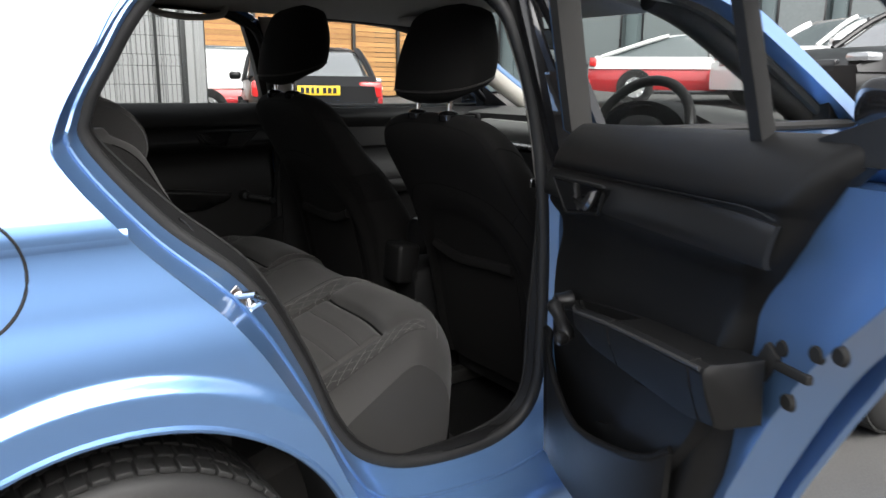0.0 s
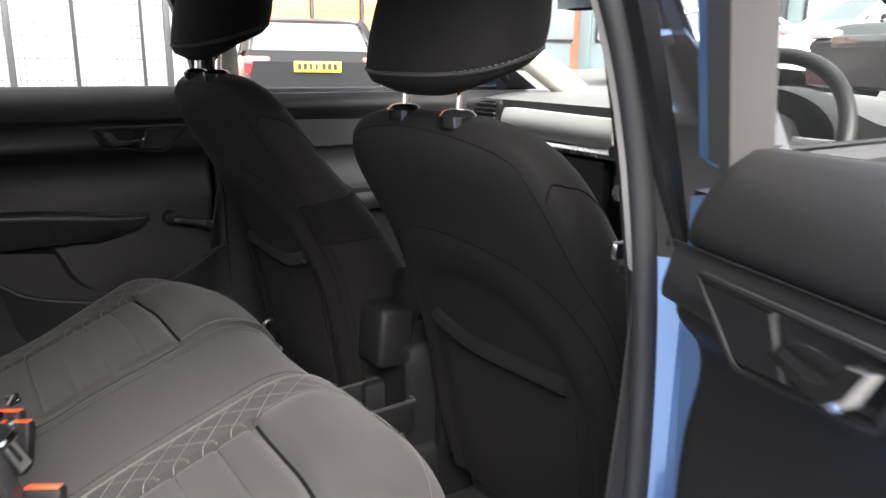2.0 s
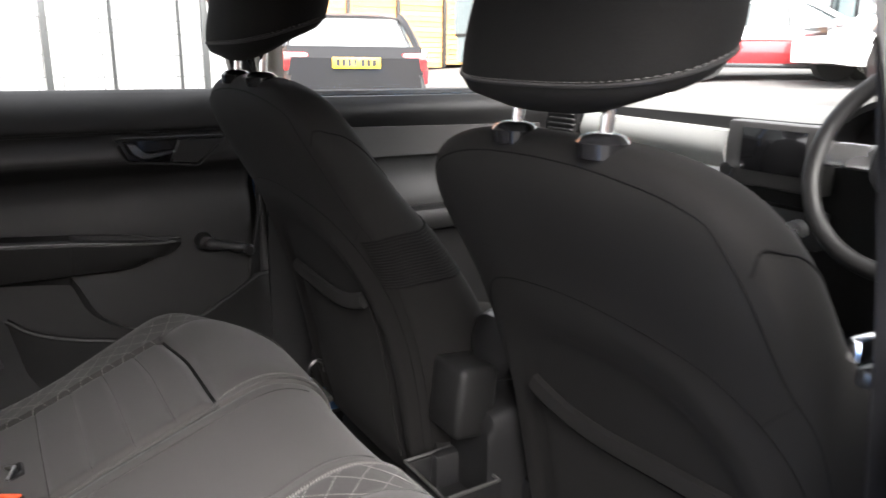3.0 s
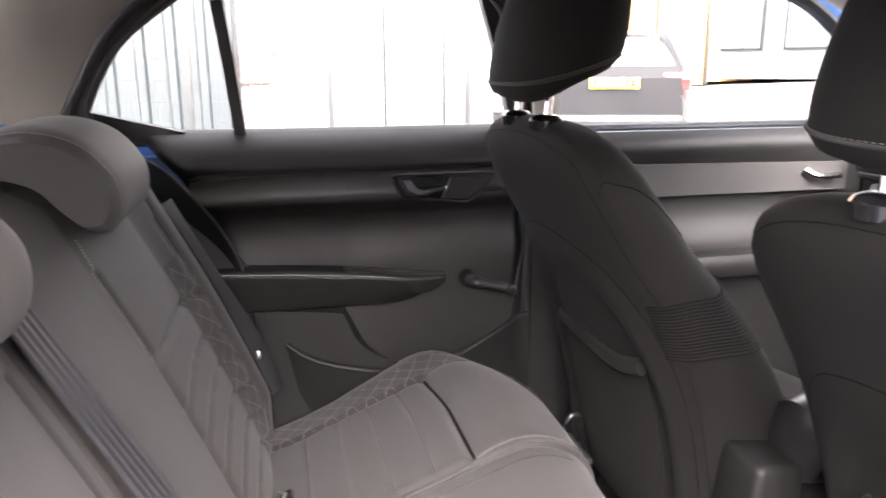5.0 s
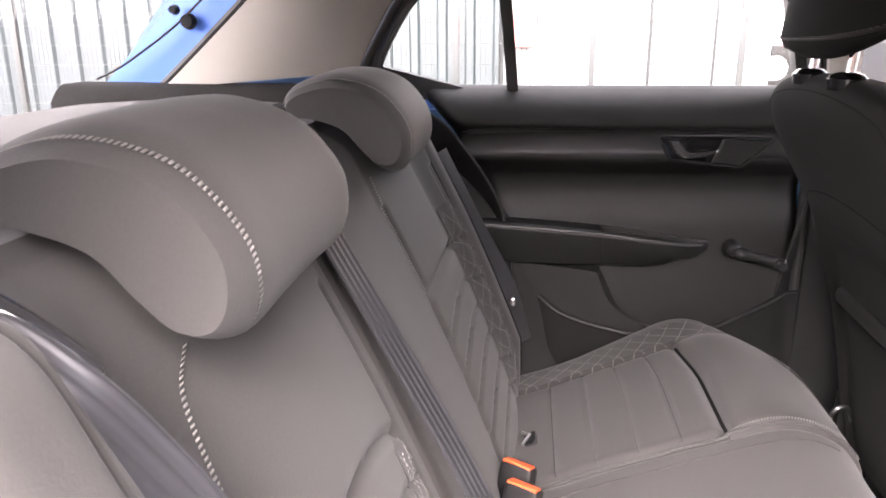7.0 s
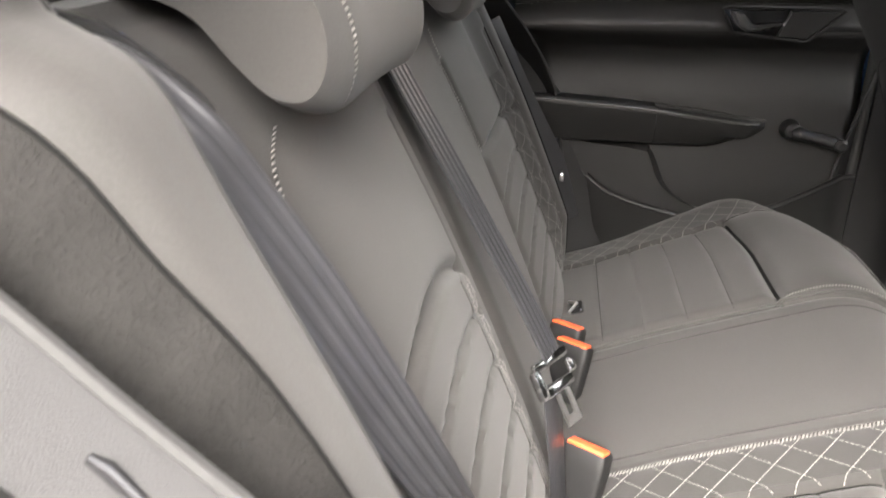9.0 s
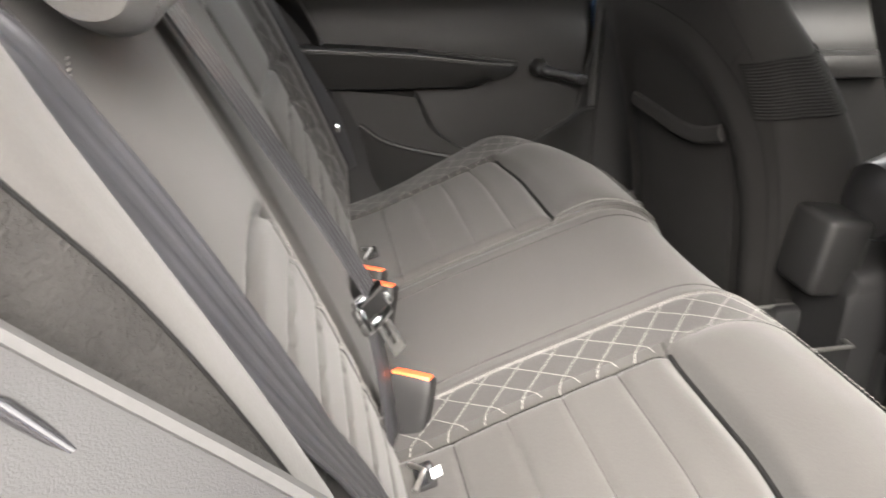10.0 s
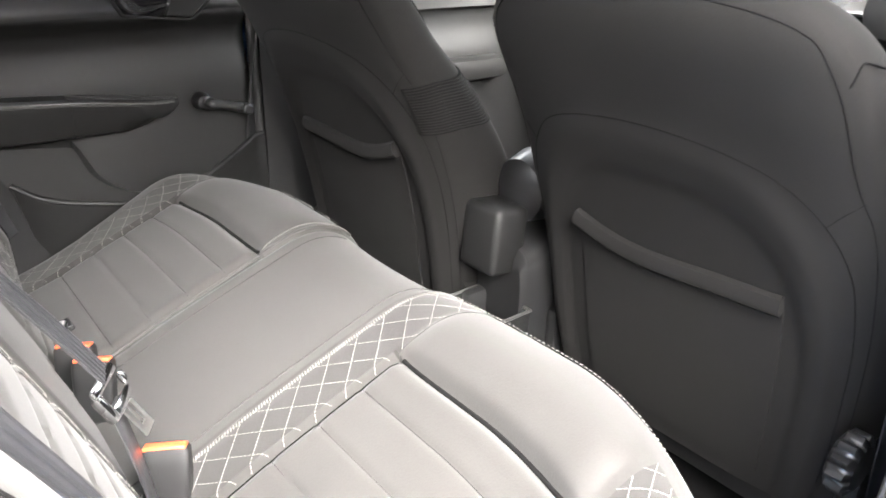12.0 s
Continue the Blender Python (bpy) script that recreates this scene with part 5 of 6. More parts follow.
part("badge", moved(lathe([(0.001, 0.027), (0.020, 0.026), (0.023, 0.02), (0.001, 0.02)], 24), SM), CHROME, steer)
part("column", rod((3.12, -0.345, 0.99), (3.34, -0.345, 0.90), 0.04, 0.05), PLASTIC_LOW, steer)

mirror = thing("rear_view_mirror", "black interior rear-view mirror", "mirror", at=(3.0, 0.0, 1.30))
part("mirror_housing", loft([[(3.0 + 0.02 * k + 0.02 * t, 0.12 * k2 * spow(math.cos(q), 0.6), 1.285 + 0.034 * k2 * spow(math.sin(q), 0.6)) for q in np.linspace(0, 2 * math.pi, 32, endpoint=False)] for t, k, k2 in ((0, 0, 0.96), (0.2, 0.1, 1.0), (1, 0.5, 0.9), (1.4, 1, 0.5))]), PLASTIC_LOW, mirror)
part("mirror_face", slab(lambda u, v: (2.999, -0.11 + 0.22 * u, 1.257 + 0.056 * v), 2, 2, (-0.002, 0, 0)), CHROME, mirror)
part("mirror_stalk", rod((3.02, 0, 1.30), (3.0, 0, 1.36), 0.01), PLASTIC_LOW, mirror)


# ---- parked cars and buildings across the yard ----
REDPAINT = surface("red_paint", (0.42, 0.02, 0.025), 0.3, metal=0.2, vary=0.05, scale=2, bump=0.0, coat=1.0)
WHITEPAINT = surface("white_paint", (0.78, 0.78, 0.78), 0.3, vary=0.04, scale=2, bump=0.0, coat=1.0)
BLACKPAINT = surface("black_paint", (0.018, 0.018, 0.02), 0.3, vary=0.1, scale=2, bump=0.0, coat=1.0)
GREYPAINT = surface("dark_grey_paint", (0.008, 0.008, 0.0088), 0.36, metal=0.0, vary=0.08, scale=2, bump=0.0, coat=0.2, spec=0.3)
TAIL = surface("tail_lens", (0.55, 0.02, 0.02), 0.15, vary=0.1, bump=0.0, coat=1.0)
PLATE = surface("yellow_plate", (0.75, 0.52, 0.03), 0.4, vary=0.05, bump=0.0)
CARGLASS = surface("car_glass_dark", (0.10, 0.12, 0.125), 0.06, vary=0.1, bump=0.0, coat=1.0)
LAMP = surface("headlamp_lens", (0.6, 0.62, 0.64), 0.1, metal=0.6, vary=0.1, bump=0.0, coat=1.0)


SKYGLASS = surface("sky_reflecting_glass", (0.55, 0.57, 0.58), 0.08, metal=0.85, vary=0.05, bump=0.0, coat=1.0)


def parked_car(label, at, heading, size, low, up, shape, plate=None, glass=CARGLASS):
    """A whole car: x forward, y to its left, then turned and set down. shape gives heights along the length."""
    L, W, H = size
    m = Matrix.Translation((at[0], at[1], ground_z(at[0], at[1]))) @ Matrix.Rotation(radians(heading), 4, "Z")
    ob = thing("parked_car", label, "car", "parked cars", at=tuple(m.translation))
    add = lambda nm, vf, mat, par=ob, lab="": part(nm, moved(vf, m), mat, par, lab)
    belt, tailz, nose, r0, r1, r2, r3 = shape  # heights: belt, boot, bonnet; roof stations: rear glass foot, roof rear, roof front, screen foot

    def deck(x):
        return knots(x, (-L / 2, -L / 2 + 0.06, max(r0, -L / 2 + 0.2), 0, r3, L / 2 - 0.5, L / 2), (tailz - 0.12, tailz, belt, belt - 0.01, belt - 0.02, nose, nose - 0.22))

    def half(x):
        return W / 2 * (1 - 0.13 * abs(2 * x / L) ** 6 - 0.03 * abs(2 * x / L) ** 2)

    def section(x, z0, z1, bulge):
        out = []
        for k in range(13):
            f = k / 12
            out.append((x, half(x) * (1 - 0.05 * (2 * f - 1) ** 2 * bulge - (0.05 if z1 > 0.75 else 0) * f), z0 + (z1 - z0) * f))
        return out + [(a, -b, c) for a, b, c in reversed(out)]
    xs = np.linspace(-L / 2, L / 2, 30)
    waist = lambda x: min(0.72, deck(x) - 0.08)
    add("lower_body", loft([section(x, 0.2 + 0.08 * abs(2 * x / L) ** 4, waist(x), 1) for x in xs]), low)
    add("upper_body", loft([section(x, waist(x), deck(x), 0) for x in xs]), up)

    def cabin(x):
        top = knots(x, (r0, r1, (r1 + r2) / 2, r2, r3), (deck(r0) - 0.01, H - 0.06, H, H - 0.05, deck(r3) - 0.01))
        b = deck(x) - 0.02
        out = []
        for k in range(9):
            f = k / 8
            out.append((x, half(x) * (0.95 - 0.17 * f - 0.12 * max(0, f - 0.8) / 0.2), b + (top - b) * min(1, f / 0.92)))
        return out + [(a, -q, c) for a, q, c in reversed(out)]
    add("cabin_glass", loft([cabin(x) for x in np.linspace(r0, r3, 26)]), glass, ob, "dark window glass")
    rx = np.linspace(r1 - 0.05, r2 + 0.05, 14)
    add("roof", slab(lambda u, v: ((r1 - 0.05) + (r2 - r1 + 0.1) * u, half(0) * 0.77 * (2 * v - 1), H + 0.004 - 0.05 * abs(2 * u - 1) ** 3 - 0.035 * (2 * v - 1) ** 4), 14, 12, (0, 0, -0.03)), up)
    for s in (1, -1):
        edge = lambda x, o=0.006: (x, s * (half(x) * 0.66 + 0.06 + o), cabin(x)[8][2] - 0.02)
        for a, b in ((r0 + 0.02, r1), (r3 - 0.02, r2)):
            line = [(x, s * (half(x) * (0.93 - 0.14 * k / 7) + 0.004), cabin(x)[8][2]) for k, x in enumerate(np.linspace(a, b, 8))]
            add("pillar", tube(line, 0.045, 8), up)
        add("pillar", tube([(0.1, s * (half(0.1) * 0.95 + 0.003), deck(0.1)), (0.02, s * (half(0.1) * 0.80), H - 0.07)], 0.035, 8), BLACKPAINT)
        add("sill_trim", box((0, s * (W / 2 - 0.03), 0.24), (L * 0.55, 0.05, 0.09), 0.02), BLACKPAINT)
        add("door_mirror", box((r3 - 0.25, s * (W / 2 + 0.07), belt + 0.06), (0.1, 0.18, 0.12), 0.04), up)
        add("tail_light", box((-L / 2 + 0.09, s * (W / 2 - 0.22), tailz - 0.16), (0.16, 0.30, 0.20), 0.04), TAIL)
        add("headlight", box((L / 2 - 0.16, s * (W / 2 - 0.24), nose - 0.12), (0.26, 0.36, 0.12), 0.05), LAMP)
        add("door_handle", box((-0.35, s * (W / 2 - 0.01), belt - 0.14), (0.18, 0.03, 0.03), 0.01), up)
        for wx in (-L * 0.29, L * 0.31):
            c = (wx, s * (W / 2 - 0.085), 0.33)
            add("arch", lathe([(0.30, -0.11), (0.385, -0.11), (0.385, 0.122), (0.30, 0.122)], 28, c, "y"), LINERBLACK)
            w = add("wheel", lathe([(0.21, -0.11), (0.32, -0.11), (0.335, -0.08), (0.335, 0.09), (0.32, 0.115), (0.21, 0.115), (0.21, -0.11)], 28, c, "y"), TYRE)
            hub = [lathe([(0.001, 0.0), (0.05, 0.0), (0.05, s * 0.105), (0.001, s * 0.105)], 14, c, "y"), lathe([(0.20, s * 0.07), (0.215, s * 0.07), (0.215, s * 0.118), (0.20, s * 0.118)], 28, c, "y")]
            for k in range(10):
                a = 2 * math.pi * k / 10
                hub.append(tube([(c[0] + 0.03 * math.cos(a), c[1] + s * 0.10, c[2] + 0.03 * math.sin(a)), (c[0] + 0.205 * math.cos(a + 0.1), c[1] + s * 0.112, c[2] + 0.205 * math.sin(a + 0.1))], 0.014, 6))
            add("rim", join(*hub), SILVER, w)
    add("rear_bumper", box((-L / 2 + 0.03, 0, 0.42), (0.14, W * 0.86, 0.22), 0.06), low)
    add("front_grille", box((L / 2 - 0.04, 0, nose - 0.22), (0.1, W * 0.45, 0.16), 0.03), BLACKPAINT)
    if plate:
        zx = tailz - 0.17
        pl = add("number_plate", box((-L / 2 - 0.035, 0, zx), (0.012, 0.52, 0.115), 0.004), plate, ob, "yellow plate with dark bars")
        for k, wd in enumerate((0.055, 0.055, 0.045, 0.045, 0.06, 0.06, 0.06)):
            add("plate_bar", box((-L / 2 - 0.043, 0.20 - 0.062 * k - (0.02 if k > 3 else 0), zx), (0.003, wd * 0.75, 0.07)), BLACKPAINT, pl)
    return ob


SALOON = (0.98, 1.02, 0.88, -1.75, -0.95, 0.35, 1.15)
FASTBACK = (0.98, 1.02, 0.88, -2.15, -0.75, 0.35, 1.25)
SUV = (1.10, 1.08, 1.02, -2.15, -1.75, 0.25, 1.05)
parked_car("dark saloon car seen from behind with a yellow plate", (6.12, 8.70), 71, (4.4, 1.74, 1.44), GREYPAINT, GREYPAINT, SALOON, PLATE, SKYGLASS)
parked_car("red estate car with a white upper half behind the fence", (7.6, 13.6), -14, (4.6, 1.85, 1.55), REDPAINT, WHITEPAINT, SUV)
parked_car("red fastback car with a white upper half", (15.7, 8.7), -50, (4.8, 1.86, 1.47), REDPAINT, WHITEPAINT, FASTBACK)
parked_car("dark grey sport utility car", (13.1, 2.9), 163, (4.5, 1.87, 1.62), GREYPAINT, GREYPAINT, SUV, None, SKYGLASS)
parked_car("white sport utility car", (16.2, 5.9), 150, (4.5, 1.87, 1.66), WHITEPAINT, WHITEPAINT, SUV)
parked_car("white car parked far down the yard", (18.5, 23.0), 70, (4.3, 1.78, 1.5), WHITEPAINT, WHITEPAINT, SUV)

# timber hoarding, gate, brick house and dark commercial front
hoarding = thing("timber_fence", "orange-brown timber fence of level slats between black posts", "fence")
for bay in range(7):
    x0 = 4.7 + 1.62 * bay
    base = ground_z(x0 + 0.8, 19.5)
    part("post", box((x0, 19.42, base + 1.55), (0.10, 0.10, 3.1), 0.01), POST, hoarding)
    for k in range(19):
        part("slat", box((x0 + 0.81, 19.5 + 0.012 * ((k * 7 + bay * 3) % 3), base + 0.16 + 0.152 * k), (1.55, 0.03, 0.135), 0.0), TIMBER, hoarding)
brick_house = thing("brick_building", "red brick building behind the timber fence", "building")
part("wall", box((12.0, 27.0, 4.0), (18.0, 4.0, 8.0)), BRICK, brick_house)
part("wall", box((19.5, 17.0, 3.6), (3.0, 3.0, 7.2)), BRICK, brick_house)
for k in range(5):
    w = part("window", box((6.0 + 3.0 * k, 24.98, 4.4), (1.2, 0.08, 1.6), 0.01), WHITEPAINT, brick_house)
    part("pane", box((6.0 + 3.0 * k, 24.93, 4.4), (1.05, 0.04, 1.45)), CARGLASS, w)
office = thing("office_building", "dark grey clad office front with tall windows", "building")
om = Matrix.Translation((22.5, 10.5, 0.9)) @ Matrix.Rotation(radians(-50), 4, "Z")
part("wall", moved(box((0, 3.0, 4.5), (26, 6.0, 9.0)), om), CLADGREY, office)
for k in range(14):
    x = -12.2 + 1.88 * k
    part("column", moved(box((x, -0.12, 4.5), (0.34, 0.3, 9.0), 0.02), om), CLADGREY, office)
    if k < 13:
        w = part("window", moved(box((x + 0.94, -0.01, 2.6), (1.3, 0.10, 3.6), 0.01), om), BLACKPAINT, office)
        part("pane", moved(box((x + 0.94, -0.07, 2.6), (1.18, 0.03, 3.46)), om), CARGLASS, w)
# added behind the camera, unseen, to keep low daylight off the far door
single("unseen_light_block", box((4.0, -6.2, 1.4), (44, 0.3, 2.8), 0.02), BRICKDARK, "dark brick wall added out of view to block low daylight", "wall", kind="structure")
single("yard_wall", box((14.0, 33.0, 3.0), (40, 0.3, 6.0)), CLAD, "pale rendered boundary wall", "wall", kind="structure")


# ---- quilting and seams of the rear backrest ----
def back_quilt(y0, y1, z0, z1):
    strip = slab(lambda u, v: backrest(y0 + (y1 - y0) * v, z0 + (z1 - z0) * u, 0.0015), 80, 8, (-0.002, 0, 0))
    ob = part("quilted_strip", strip, FABRIC_DARK, backrest_ob, "darker fabric strip quilted in diamonds")
    lines, k, step = [], -2, 0.042
    while k * step < z1 - z0:
        for a, b in ((0, 1), (1, 0)):
            pts = [backrest(y0 + (y1 - y0) * (a + (b - a) * q), z0 + k * step + q * step * 1.6, 0.003) for q in np.linspace(0, 1, 12) if z0 < z0 + k * step + q * step * 1.6 < z1]
            if len(pts) > 2:
                lines.append(dashes(pts, 0.0045, 0.0012, 0.0006, up=(1, 0, 0.4)))
        k += 1
    part("quilt_stitching", join(*lines), THREAD, ob)


back_quilt(-0.190, -0.148, 0.49, 0.772)
back_quilt(0.475, 0.535, 0.50, 0.86)
back_quilt(-0.555, -0.50, 0.50, 0.70)
near_seam = cat([(-0.398, 0.970), (-0.418, 0.953), (-0.428, 0.930), (-0.433, 0.900), (-0.438, 0.850)], 60)
far_seam = [(0.215 - 0.010 * math.sin(math.pi * f * 0.6), 0.970 - 0.17 * f) for f in np.linspace(0, 1, 60)]
for line in (near_seam, far_seam):
    part("seam_stitching", ticks([backrest(y, z, 0.002) for y, z in line], (0.15, 1, 0.1), 0.0045, 0.0045), THREAD, backrest_ob)
# coarse dark felt on the outer flanks, sewn on along a seam
SIDE_FELT = surface("flank_felt", (0.0125, 0.012, 0.0115), 0.95, vary=0.4, scale=30, grain=330, bump=0.7, bump_depth=0.002, spec=0.1)
flank = lambda z: knots(z, (0.50, 0.84, 0.90, 0.95, 0.995, 1.04), (0.575, 0.588, 0.593, 0.603, 0.610, 0.625))
for sgn in (-1, 1):
    part("side_felt", slab(lambda u, v: backrest(sgn * (flank(0.47 + 0.57 * v) * (1 - u) + 0.6548 * u), 0.47 + 0.57 * v, 0.0018), 14, 70, (-0.004, 0, 0)), SIDE_FELT, backrest_ob, "dark felt flank of the backrest")
    part("flank_seam", tube([backrest(sgn * flank(z), z, 0.002) for z in np.linspace(0.5, 1.03, 60)], 0.0012, 6), SEAM_SHADE, backrest_ob)
part("seam", tube([backrest(-0.535, z, 0.001) for z in np.linspace(0.5, 1.03, 50)], 0.0018, 6), FABRIC_DARK, backrest_ob)
part("seam", tube([backrest(0.535, z, 0.001) for z in np.linspace(0.5, 1.03, 50)], 0.0018, 6), FABRIC_DARK, backrest_ob)

# ---- rear belts and buckles ----
def webbing(pts, side, w=0.047, th=0.0022):
    """Belt webbing: one strap whose section has raised lengthwise ribs."""
    p, t = spine(pts)
    rings = []
    for k in range(len(p)):
        s = np.array(side(k / (len(p) - 1)) if callable(side) else side, float)
        s = s - t[k] * (s @ t[k])
        s /= np.linalg.norm(s)
        q = np.cross(t[k], s)
        prof = [(a, 1.0 + 0.9 * max(0.0, math.cos(a * 14.5)) ** 0.5 * (abs(a) < 0.95)) for a in np.linspace(-1, 1, 41)]
        rings.append([p[k] + s * a * w / 2 + q * b * th / 2 for a, b in prof] + [p[k] + s * a * w / 2 - q * b * th / 2 for a, b in reversed(prof)])
    return loft(rings)


outer_belt = thing("seat_belt", "grey-black webbing belt hanging across the rear backrest", "seat belt", "rear seat belts", at=(1.63, -0.585, 1.03))
belt_pts = [tuple(p) for p in cat([(1.525, -0.543, 1.042), (1.560, -0.543, 1.046), (1.592, -0.541, 1.036), (1.620, -0.535, 1.006), (1.640, -0.515, 0.962), (1.667, -0.497, 0.905), (1.699, -0.481, 0.836), (1.730, -0.466, 0.77), (1.756, -0.447, 0.71), (1.783, -0.430, 0.65), (1.808, -0.415, 0.58), (1.825, -0.405, 0.52)], 80)]
across = lambda f: (0.05 + 0.55 * math.sin(math.pi * min(1.0, max(0.0, (f - 0.12) / 0.6))), 1, 0.05)
part("webbing", webbing(belt_pts, across), BELT, outer_belt, "ribbed dark webbing")
guide_line = cat([(1.628, -0.511, 1.006), (1.612, -0.510, 1.020), (1.575, -0.512, 1.044), (1.540, -0.514, 1.050), (1.520, -0.528, 1.046), (1.518, -0.545, 1.043), (1.522, -0.560, 1.043),
                  (1.542, -0.572, 1.043), (1.575, -0.573, 1.036), (1.612, -0.571, 1.013), (1.628, -0.570, 0.998)], 60)
part("belt_guide", tube(guide_line, [0.0045 + 0.004 * math.sin(math.pi * k / 59) ** 0.5 for k in range(60)], 12), BLACKGLOSS, outer_belt, "glossy black belt guide")

mid_belt = thing("seat_belt", "dark webbing belt with a steel tongue on the backrest", "seat belt", "rear seat belts", at=(1.63, -0.085, 0.97))
pts = cat([(1.606, -.085, .985), (1.630, -.092, .945), (1.685, -.112, .86), (1.756, -.134, .745), (1.796, -.150, .676)], 30)
part("webbing", webbing([(x + 0.010, y, z + 0.005) for x, y, z in pts], (0.15, 0.95, 0.1), 0.046), BELT, mid_belt, "ribbed dark webbing")
tm = Matrix.Translation((1.812, -0.152, 0.657)) @ Matrix.Rotation(radians(-32), 4, "Z") @ Matrix.Rotation(radians(58), 4, "Y")
tongue = part("tongue", moved(join(box((0, 0.030, 0), (0.016, 0.012, 0.008), 0.004), box((-0.018, 0, 0), (0.012, 0.062, 0.008), 0.004), box((0.012, 0, 0), (0.012, 0.05, 0.005), 0.002), box((0, -0.030, 0), (0.034, 0.013, 0.012), 0.005)), tm), CHROME, mid_belt, "bright steel belt tongue")
part("tongue_blade", moved(join(box((0.034, 0.009, 0), (0.030, 0.006, 0.003)), box((0.034, -0.009, 0), (0.030, 0.006, 0.003)), box((0.050, 0, 0), (0.010, 0.024, 0.003))), tm), STEEL, tongue)
part("lower_webbing", ribbon(cat([(1.808, -.156, .648), (1.818, -.178, .58), (1.826, -.19, .505)], 12), 0.046, 0.0022, (0.3, 0.9, 0)), BELT, mid_belt)


def buckle(x, y, z, turn, tilt, label):
    ob = thing("belt_buckle", label, "buckle", "rear belt buckles", at=(x, y, z - 0.08))
    m = Matrix.Translation((x, y, z)) @ Matrix.Rotation(radians(turn), 4, "Z") @ Matrix.Rotation(radians(tilt), 4, "X")
    part("housing", moved(loft([[(w * spow(math.cos(q), 0.35), d * spow(math.sin(q), 0.35), h) for q in np.linspace(0, 2 * math.pi, 32, endpoint=False)] for w, d, h in ((0.020, 0.010, -0.085), (0.025, 0.013, -0.07), (0.0268, 0.0142, -0.02), (0.0262, 0.0138, -0.004), (0.0235, 0.0115, 0.0))]), m), PLASTIC_LOW, ob)
    part("release_button", moved(box((0, -0.003, 0.0005), (0.047, 0.018, 0.005), 0.0022), m), RED, ob, "red release button")
    part("slot", moved(box((0, 0.0085, 0.0005), (0.036, 0.0035, 0.004)), m), LINERBLACK, ob)
    part("stalk", rod(tuple(m @ Vector((0, 0, -0.08))), (x - 0.02, y, z - 0.13), 0.011), RUBBER, ob)
    return ob


buckle(1.856, -0.143, 0.562, -30, -18, "black belt buckle with red button beside the tongue")
buckle(1.842, 0.092, 0.562, -30, -18, "black belt buckle with red button at the seat crease")
buckle(1.834, 0.156, 0.556, -30, -18, "black belt buckle with red button at the seat crease")
# far belt end beside the other bolster
far_belt = thing("seat_belt", "dark belt end with a metal tongue by the far bolster", "seat belt", "rear seat belts", at=(1.76, 0.60, 0.72))
part("webbing", ribbon(cat([(1.66, 0.605, .95), (1.735, 0.607, .80), (1.80, 0.595, .68), (1.835, 0.585, .57)], 20), 0.045, 0.002, (0.5, 0.6, 0.5)), BELT, far_belt)
part("tongue", box((1.812, 0.575, 0.662), (0.012, 0.03, 0.018), 0.004), CHROME, far_belt)
for y, nm in ((0.31, ""), (-0.255, "tag")):
    an = thing("child_seat_anchor", "black child seat anchor cover in the seat crease", "anchor", "child seat anchors", at=(1.845, y, 0.50))
    part("cover", box((1.852, y, 0.507), (0.022, 0.036, 0.012), 0.004, m=Matrix.Rotation(radians(-25), 3, "Y").to_4x4()), BLACKGLOSS, an)
    part("anchor_bar", tube([(1.838, y - 0.02, 0.508), (1.85, y, 0.517), (1.838, y + 0.02, 0.508)], 0.003, 6), STEEL, an)
part("anchor_label", box((1.862, -0.262, 0.5185), (0.012, 0.014, 0.001), m=Matrix.Rotation(radians(-25), 3, "Y").to_4x4()), WHITEPAINT, an, "small white label")

# ---- near opening: trim slot ----
part("trim_slot", tube([(1.654, -0.6705, 0.930), (1.657, -0.669, 0.927), (1.672, -0.669, 0.909), (1.675, -0.6705, 0.906)], [0.001, 0.002, 0.002, 0.001], 10), CHROME, car, "bright seat-release slot")
part("slot_rim", tube([(1.652, -0.6715, 0.9325), (1.657, -0.6695, 0.927), (1.672, -0.6695, 0.909), (1.677, -0.6715, 0.9035)], [0.0018, 0.0032, 0.0032, 0.0018], 10), BLACKGLOSS, car)

# ---- passenger seat: mesh panel, rail; driver seat: recliner wheel ----
cover = passenger_seat[2]


def side_pt(u, v):
    """The inboard side of the passenger backrest, from rear to front and from low to high."""
    z0, z1 = 0.729 + 0.028 * u, 0.804 + 0.038 * u
    return cover(2.42 + 1.95 * u, z0 + (z1 - z0) * v)


mesh_patch = part("mesh_panel", slab(lambda u, v: tuple(np.array(side_pt(u, v)) + np.array((0, -0.002, 0))), 24, 18, (0, 0.003, 0)), MESHCLOTH, passenger_seat[1], "ribbed mesh cloth panel")
ribs = []
for k in range(17):
    v = (k + 0.5) / 17
    ribs.append(tube([tuple(np.array(side_pt(u, v)) + np.array((0, -0.003, 0))) for u in np.linspace(0.02, 0.98, 18)], 0.0011, 5))
tagged(part("mesh_rib", join(*ribs), FABRIC_SHADED, mesh_patch), kind="stuff")
for v in (0.0, 1.0):
    part("panel_seam", tube([tuple(np.array(side_pt(u, v)) + np.array((0, -0.003, 0))) for u in np.linspace(0, 1, 20)], 0.0012, 6), SEAM_SHADE, mesh_patch)
part("seat_bar", rod((2.40, 0.36, 0.475), (2.405, 0.47, 0.470), 0.007), STEEL, passenger_seat[0])
part("seat_loop", tube([(2.43 + 0.02 * math.cos(q), 0.50, 0.47 + 0.03 * math.sin(q)) for q in np.linspace(0, math.pi, 14)], 0.005, 6), PLASTIC_GLOSS, passenger_seat[0])
part("seat_tag", box((2.446, 0.098, 0.522), (0.006, 0.012, 0.02), 0.001), PALE, passenger_seat[0])
wheel_rows = []
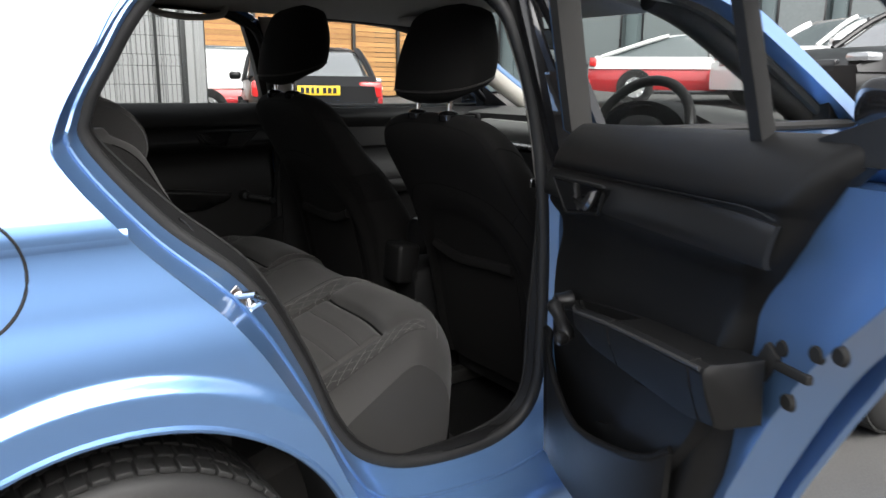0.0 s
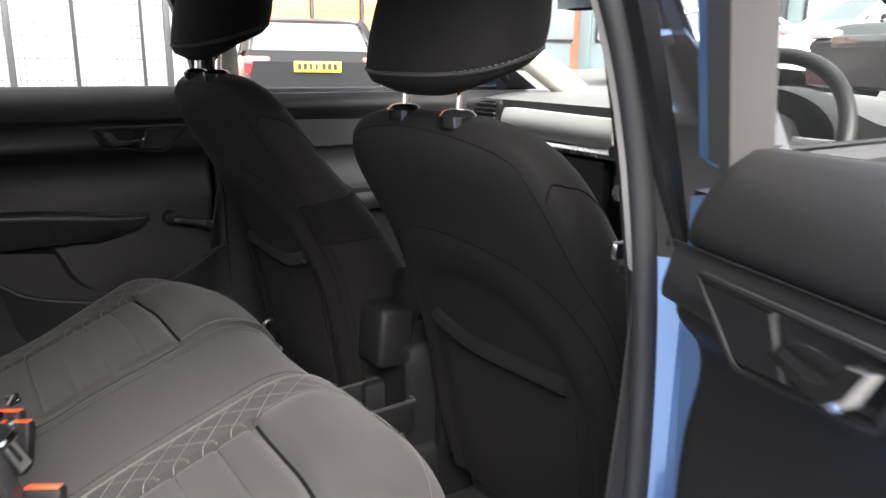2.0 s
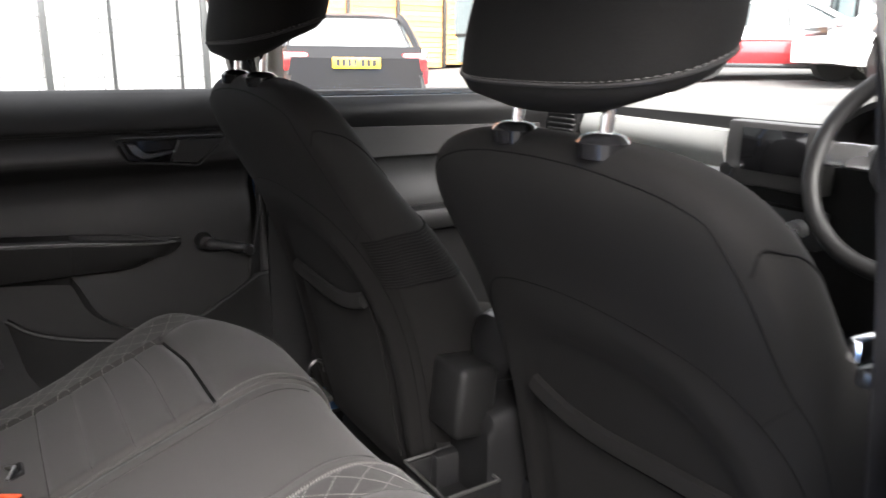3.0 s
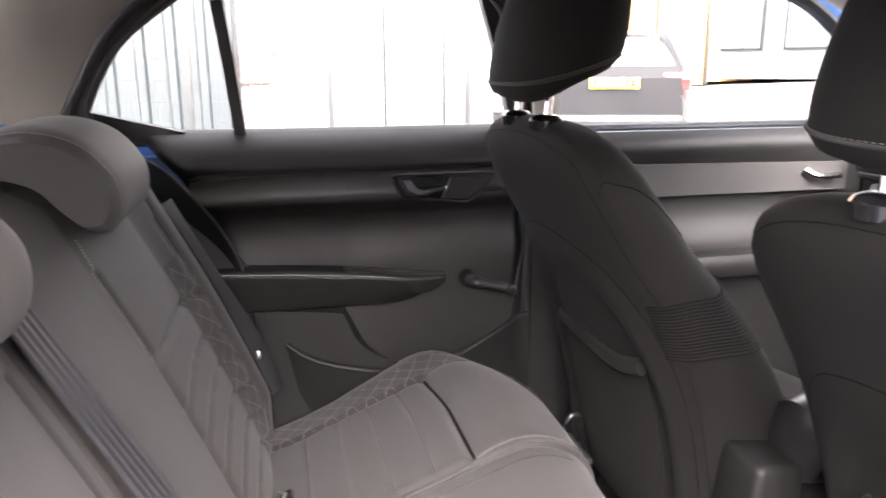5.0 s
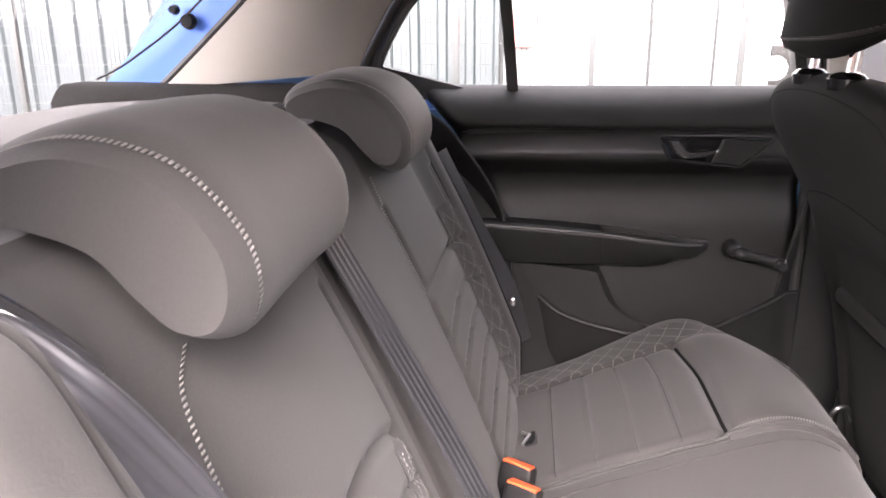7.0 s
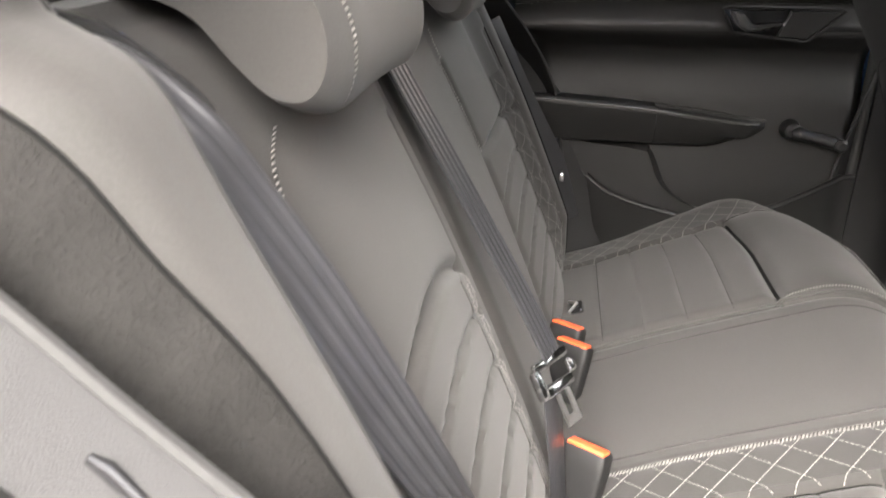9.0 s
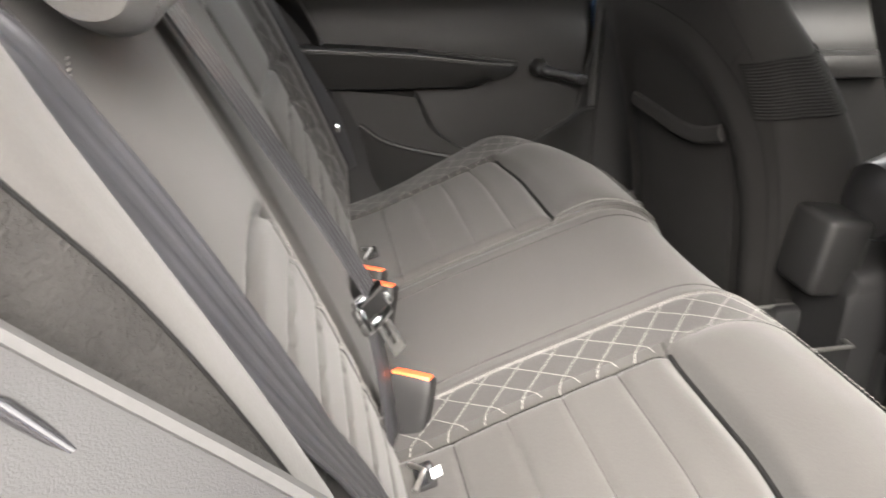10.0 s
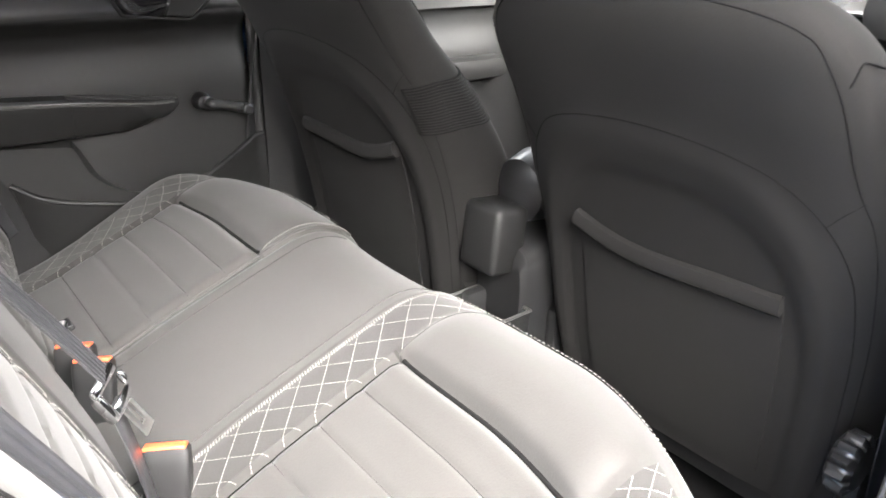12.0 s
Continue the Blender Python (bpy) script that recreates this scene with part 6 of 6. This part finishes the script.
for h, r in ((0.0, 0.030), (-0.006, 0.038), (-0.026, 0.038), (-0.032, 0.030)):
    wheel_rows.append([(2.515 + (r + (0.004 * math.cos(12 * q) if r > 0.035 else 0)) * math.cos(q), -0.598 + h, 0.520 + (r + (0.004 * math.cos(12 * q) if r > 0.035 else 0)) * math.sin(q)) for q in np.linspace(0, 2 * math.pi, 96, endpoint=False)])
part("recliner_wheel", loft(wheel_rows), PLASTIC_GLOSS, driver_seat[0], "ridged recliner wheel")

# ---- centre console between the front seats ----
console = thing("centre_console", "black plastic centre console with an open tray", "console", at=(2.6, 0, 0.3))
body = loft([[(x, -0.008 + w * spow(math.cos(q), 0.3), zc + h * spow(math.sin(q), 0.3)) for q in np.linspace(0, 2 * math.pi, 40, endpoint=False)] for x, w, zc, h in ((2.49, 0.055, 0.47, 0.11), (2.50, 0.062, 0.475, 0.125), (2.60, 0.07, 0.48, 0.15), (2.9, 0.085, 0.46, 0.14), (3.25, 0.11, 0.50, 0.2))])
part("console_body", body, PLASTIC_LOW, console)
part("console_block", moved(box((0, 0, 0), (0.075, 0.090, 0.120), 0.012, 3), Matrix.Translation((2.484, 0.003, 0.616)) @ Matrix.Rotation(radians(5), 4, "Y")), PLASTIC, console, "padded rear end of the console")
lid = loft([[(x, -0.004 + w * math.cos(q), zc + h * math.sin(q)) for q in np.linspace(0, 2 * math.pi, 32, endpoint=False)] for x, w, zc, h in ((2.515, 0.03, 0.69, 0.03), (2.53, 0.055, 0.69, 0.055), (2.57, 0.062, 0.695, 0.065), (2.68, 0.06, 0.69, 0.05), (2.76, 0.045, 0.68, 0.03))])
part("armrest_lid", lid, PLASTIC_GLOSS, console, "rounded armrest lid")
tray_w = []
for c, sz in (((2.475, 0.055, 0.43), (0.10, 0.006, 0.06)), ((2.475, -0.065, 0.43), (0.10, 0.006, 0.06)), ((2.428, -0.005, 0.43), (0.006, 0.126, 0.06)), ((2.475, -0.005, 0.403), (0.10, 0.126, 0.006))):
    tray_w.append(box(c, sz, 0.002))
tray = part("tray", moved(join(*tray_w), Matrix.Translation((-0.027, -0.016, 0.038))), PLASTIC_LOW, console, "open storage tray")
part("tray_rim", tube([(2.398, -0.084, 0.499), (2.398, 0.042, 0.499), (2.498, 0.042, 0.501), (2.498, -0.084, 0.501)], 0.0035, 6, closed=True), PLASTIC_GREY, tray)
part("console_foot", loft([[(x, -0.005 + w * spow(math.cos(q), 0.4), 0.31 + h * spow(math.sin(q), 0.4)) for q in np.linspace(0, 2 * math.pi, 28, endpoint=False)] for x, w, h in ((2.36, 0.07, 0.05), (2.42, 0.085, 0.09), (2.55, 0.085, 0.09))]), PLASTIC_LOW, console)
part("handbrake", rod((2.70, 0.10, 0.46), (2.92, 0.10, 0.58), 0.014), PLASTIC_GLOSS, console)
part("gear_lever", lathe([(0.010, 0.0), (0.010, 0.10), (0.024, 0.12), (0.026, 0.15), (0.010, 0.165)], 18, (3.0, -0.02, 0.59)), PLASTIC_GLOSS, console)

# front belt and its anchor by the centre pillar
front_belt = thing("seat_belt", "dark front belt hanging down the centre pillar", "seat belt", "front seat belts", at=(2.45, -0.64, 0.92))
part("webbing", ribbon(cat([(2.40, -0.63, 1.20), (2.45, -0.642, 0.95), (2.50, -0.648, 0.60), (2.52, -0.65, 0.40)], 20), 0.046, 0.002, (1, 0, 0.1)), BELT, front_belt)
part("tongue", box((2.452, -0.628, 0.93), (0.05, 0.012, 0.022), 0.005), CHROME, front_belt)
part("belt_stop", box((2.462, -0.628, 0.902), (0.03, 0.014, 0.018), 0.005), PLASTIC_GLOSS, front_belt)

# grab handle and sun visors under the headliner
for y in (-0.32, 0.32):
    vis = thing("sun_visor", "pale folded sun visor under the headliner", "sun visor", "sun visors", at=(2.88, y, 1.35))
    part("visor_pad", box((2.86, y, 1.352), (0.17, 0.36, 0.02), 0.009, m=Matrix.Rotation(radians(8), 3, "Y").to_4x4()), LINER, vis)
for s in (-1, 1):
    gh = thing("grab_handle", "pale plastic grab handle above the door", "handle", "grab handles", at=(2.05, s * 0.54, 1.35))
    part("grip", tube(cat([(1.93, s * 0.545, 1.372), (1.955, s * 0.535, 1.345), (2.05, s * 0.53, 1.335), (2.145, s * 0.535, 1.345), (2.17, s * 0.545, 1.372)], 24), 0.010, 8), PALE, gh)

# small signs and litter seen past the fence
sign = thing("banner", "blue, white and red banner on the cladding", "sign", at=(1.86, 8.2, 1.5))
part("blue_panel", box((1.86, 8.24, 1.85), (0.20, 0.02, 0.9)), surface("banner_blue", (0.05, 0.2, 0.6), 0.5, vary=0.1), sign)
part("red_panel", box((1.72, 8.235, 1.22), (0.36, 0.02, 0.34)), surface("banner_red", (0.5, 0.08, 0.07), 0.5, vary=0.1), sign)
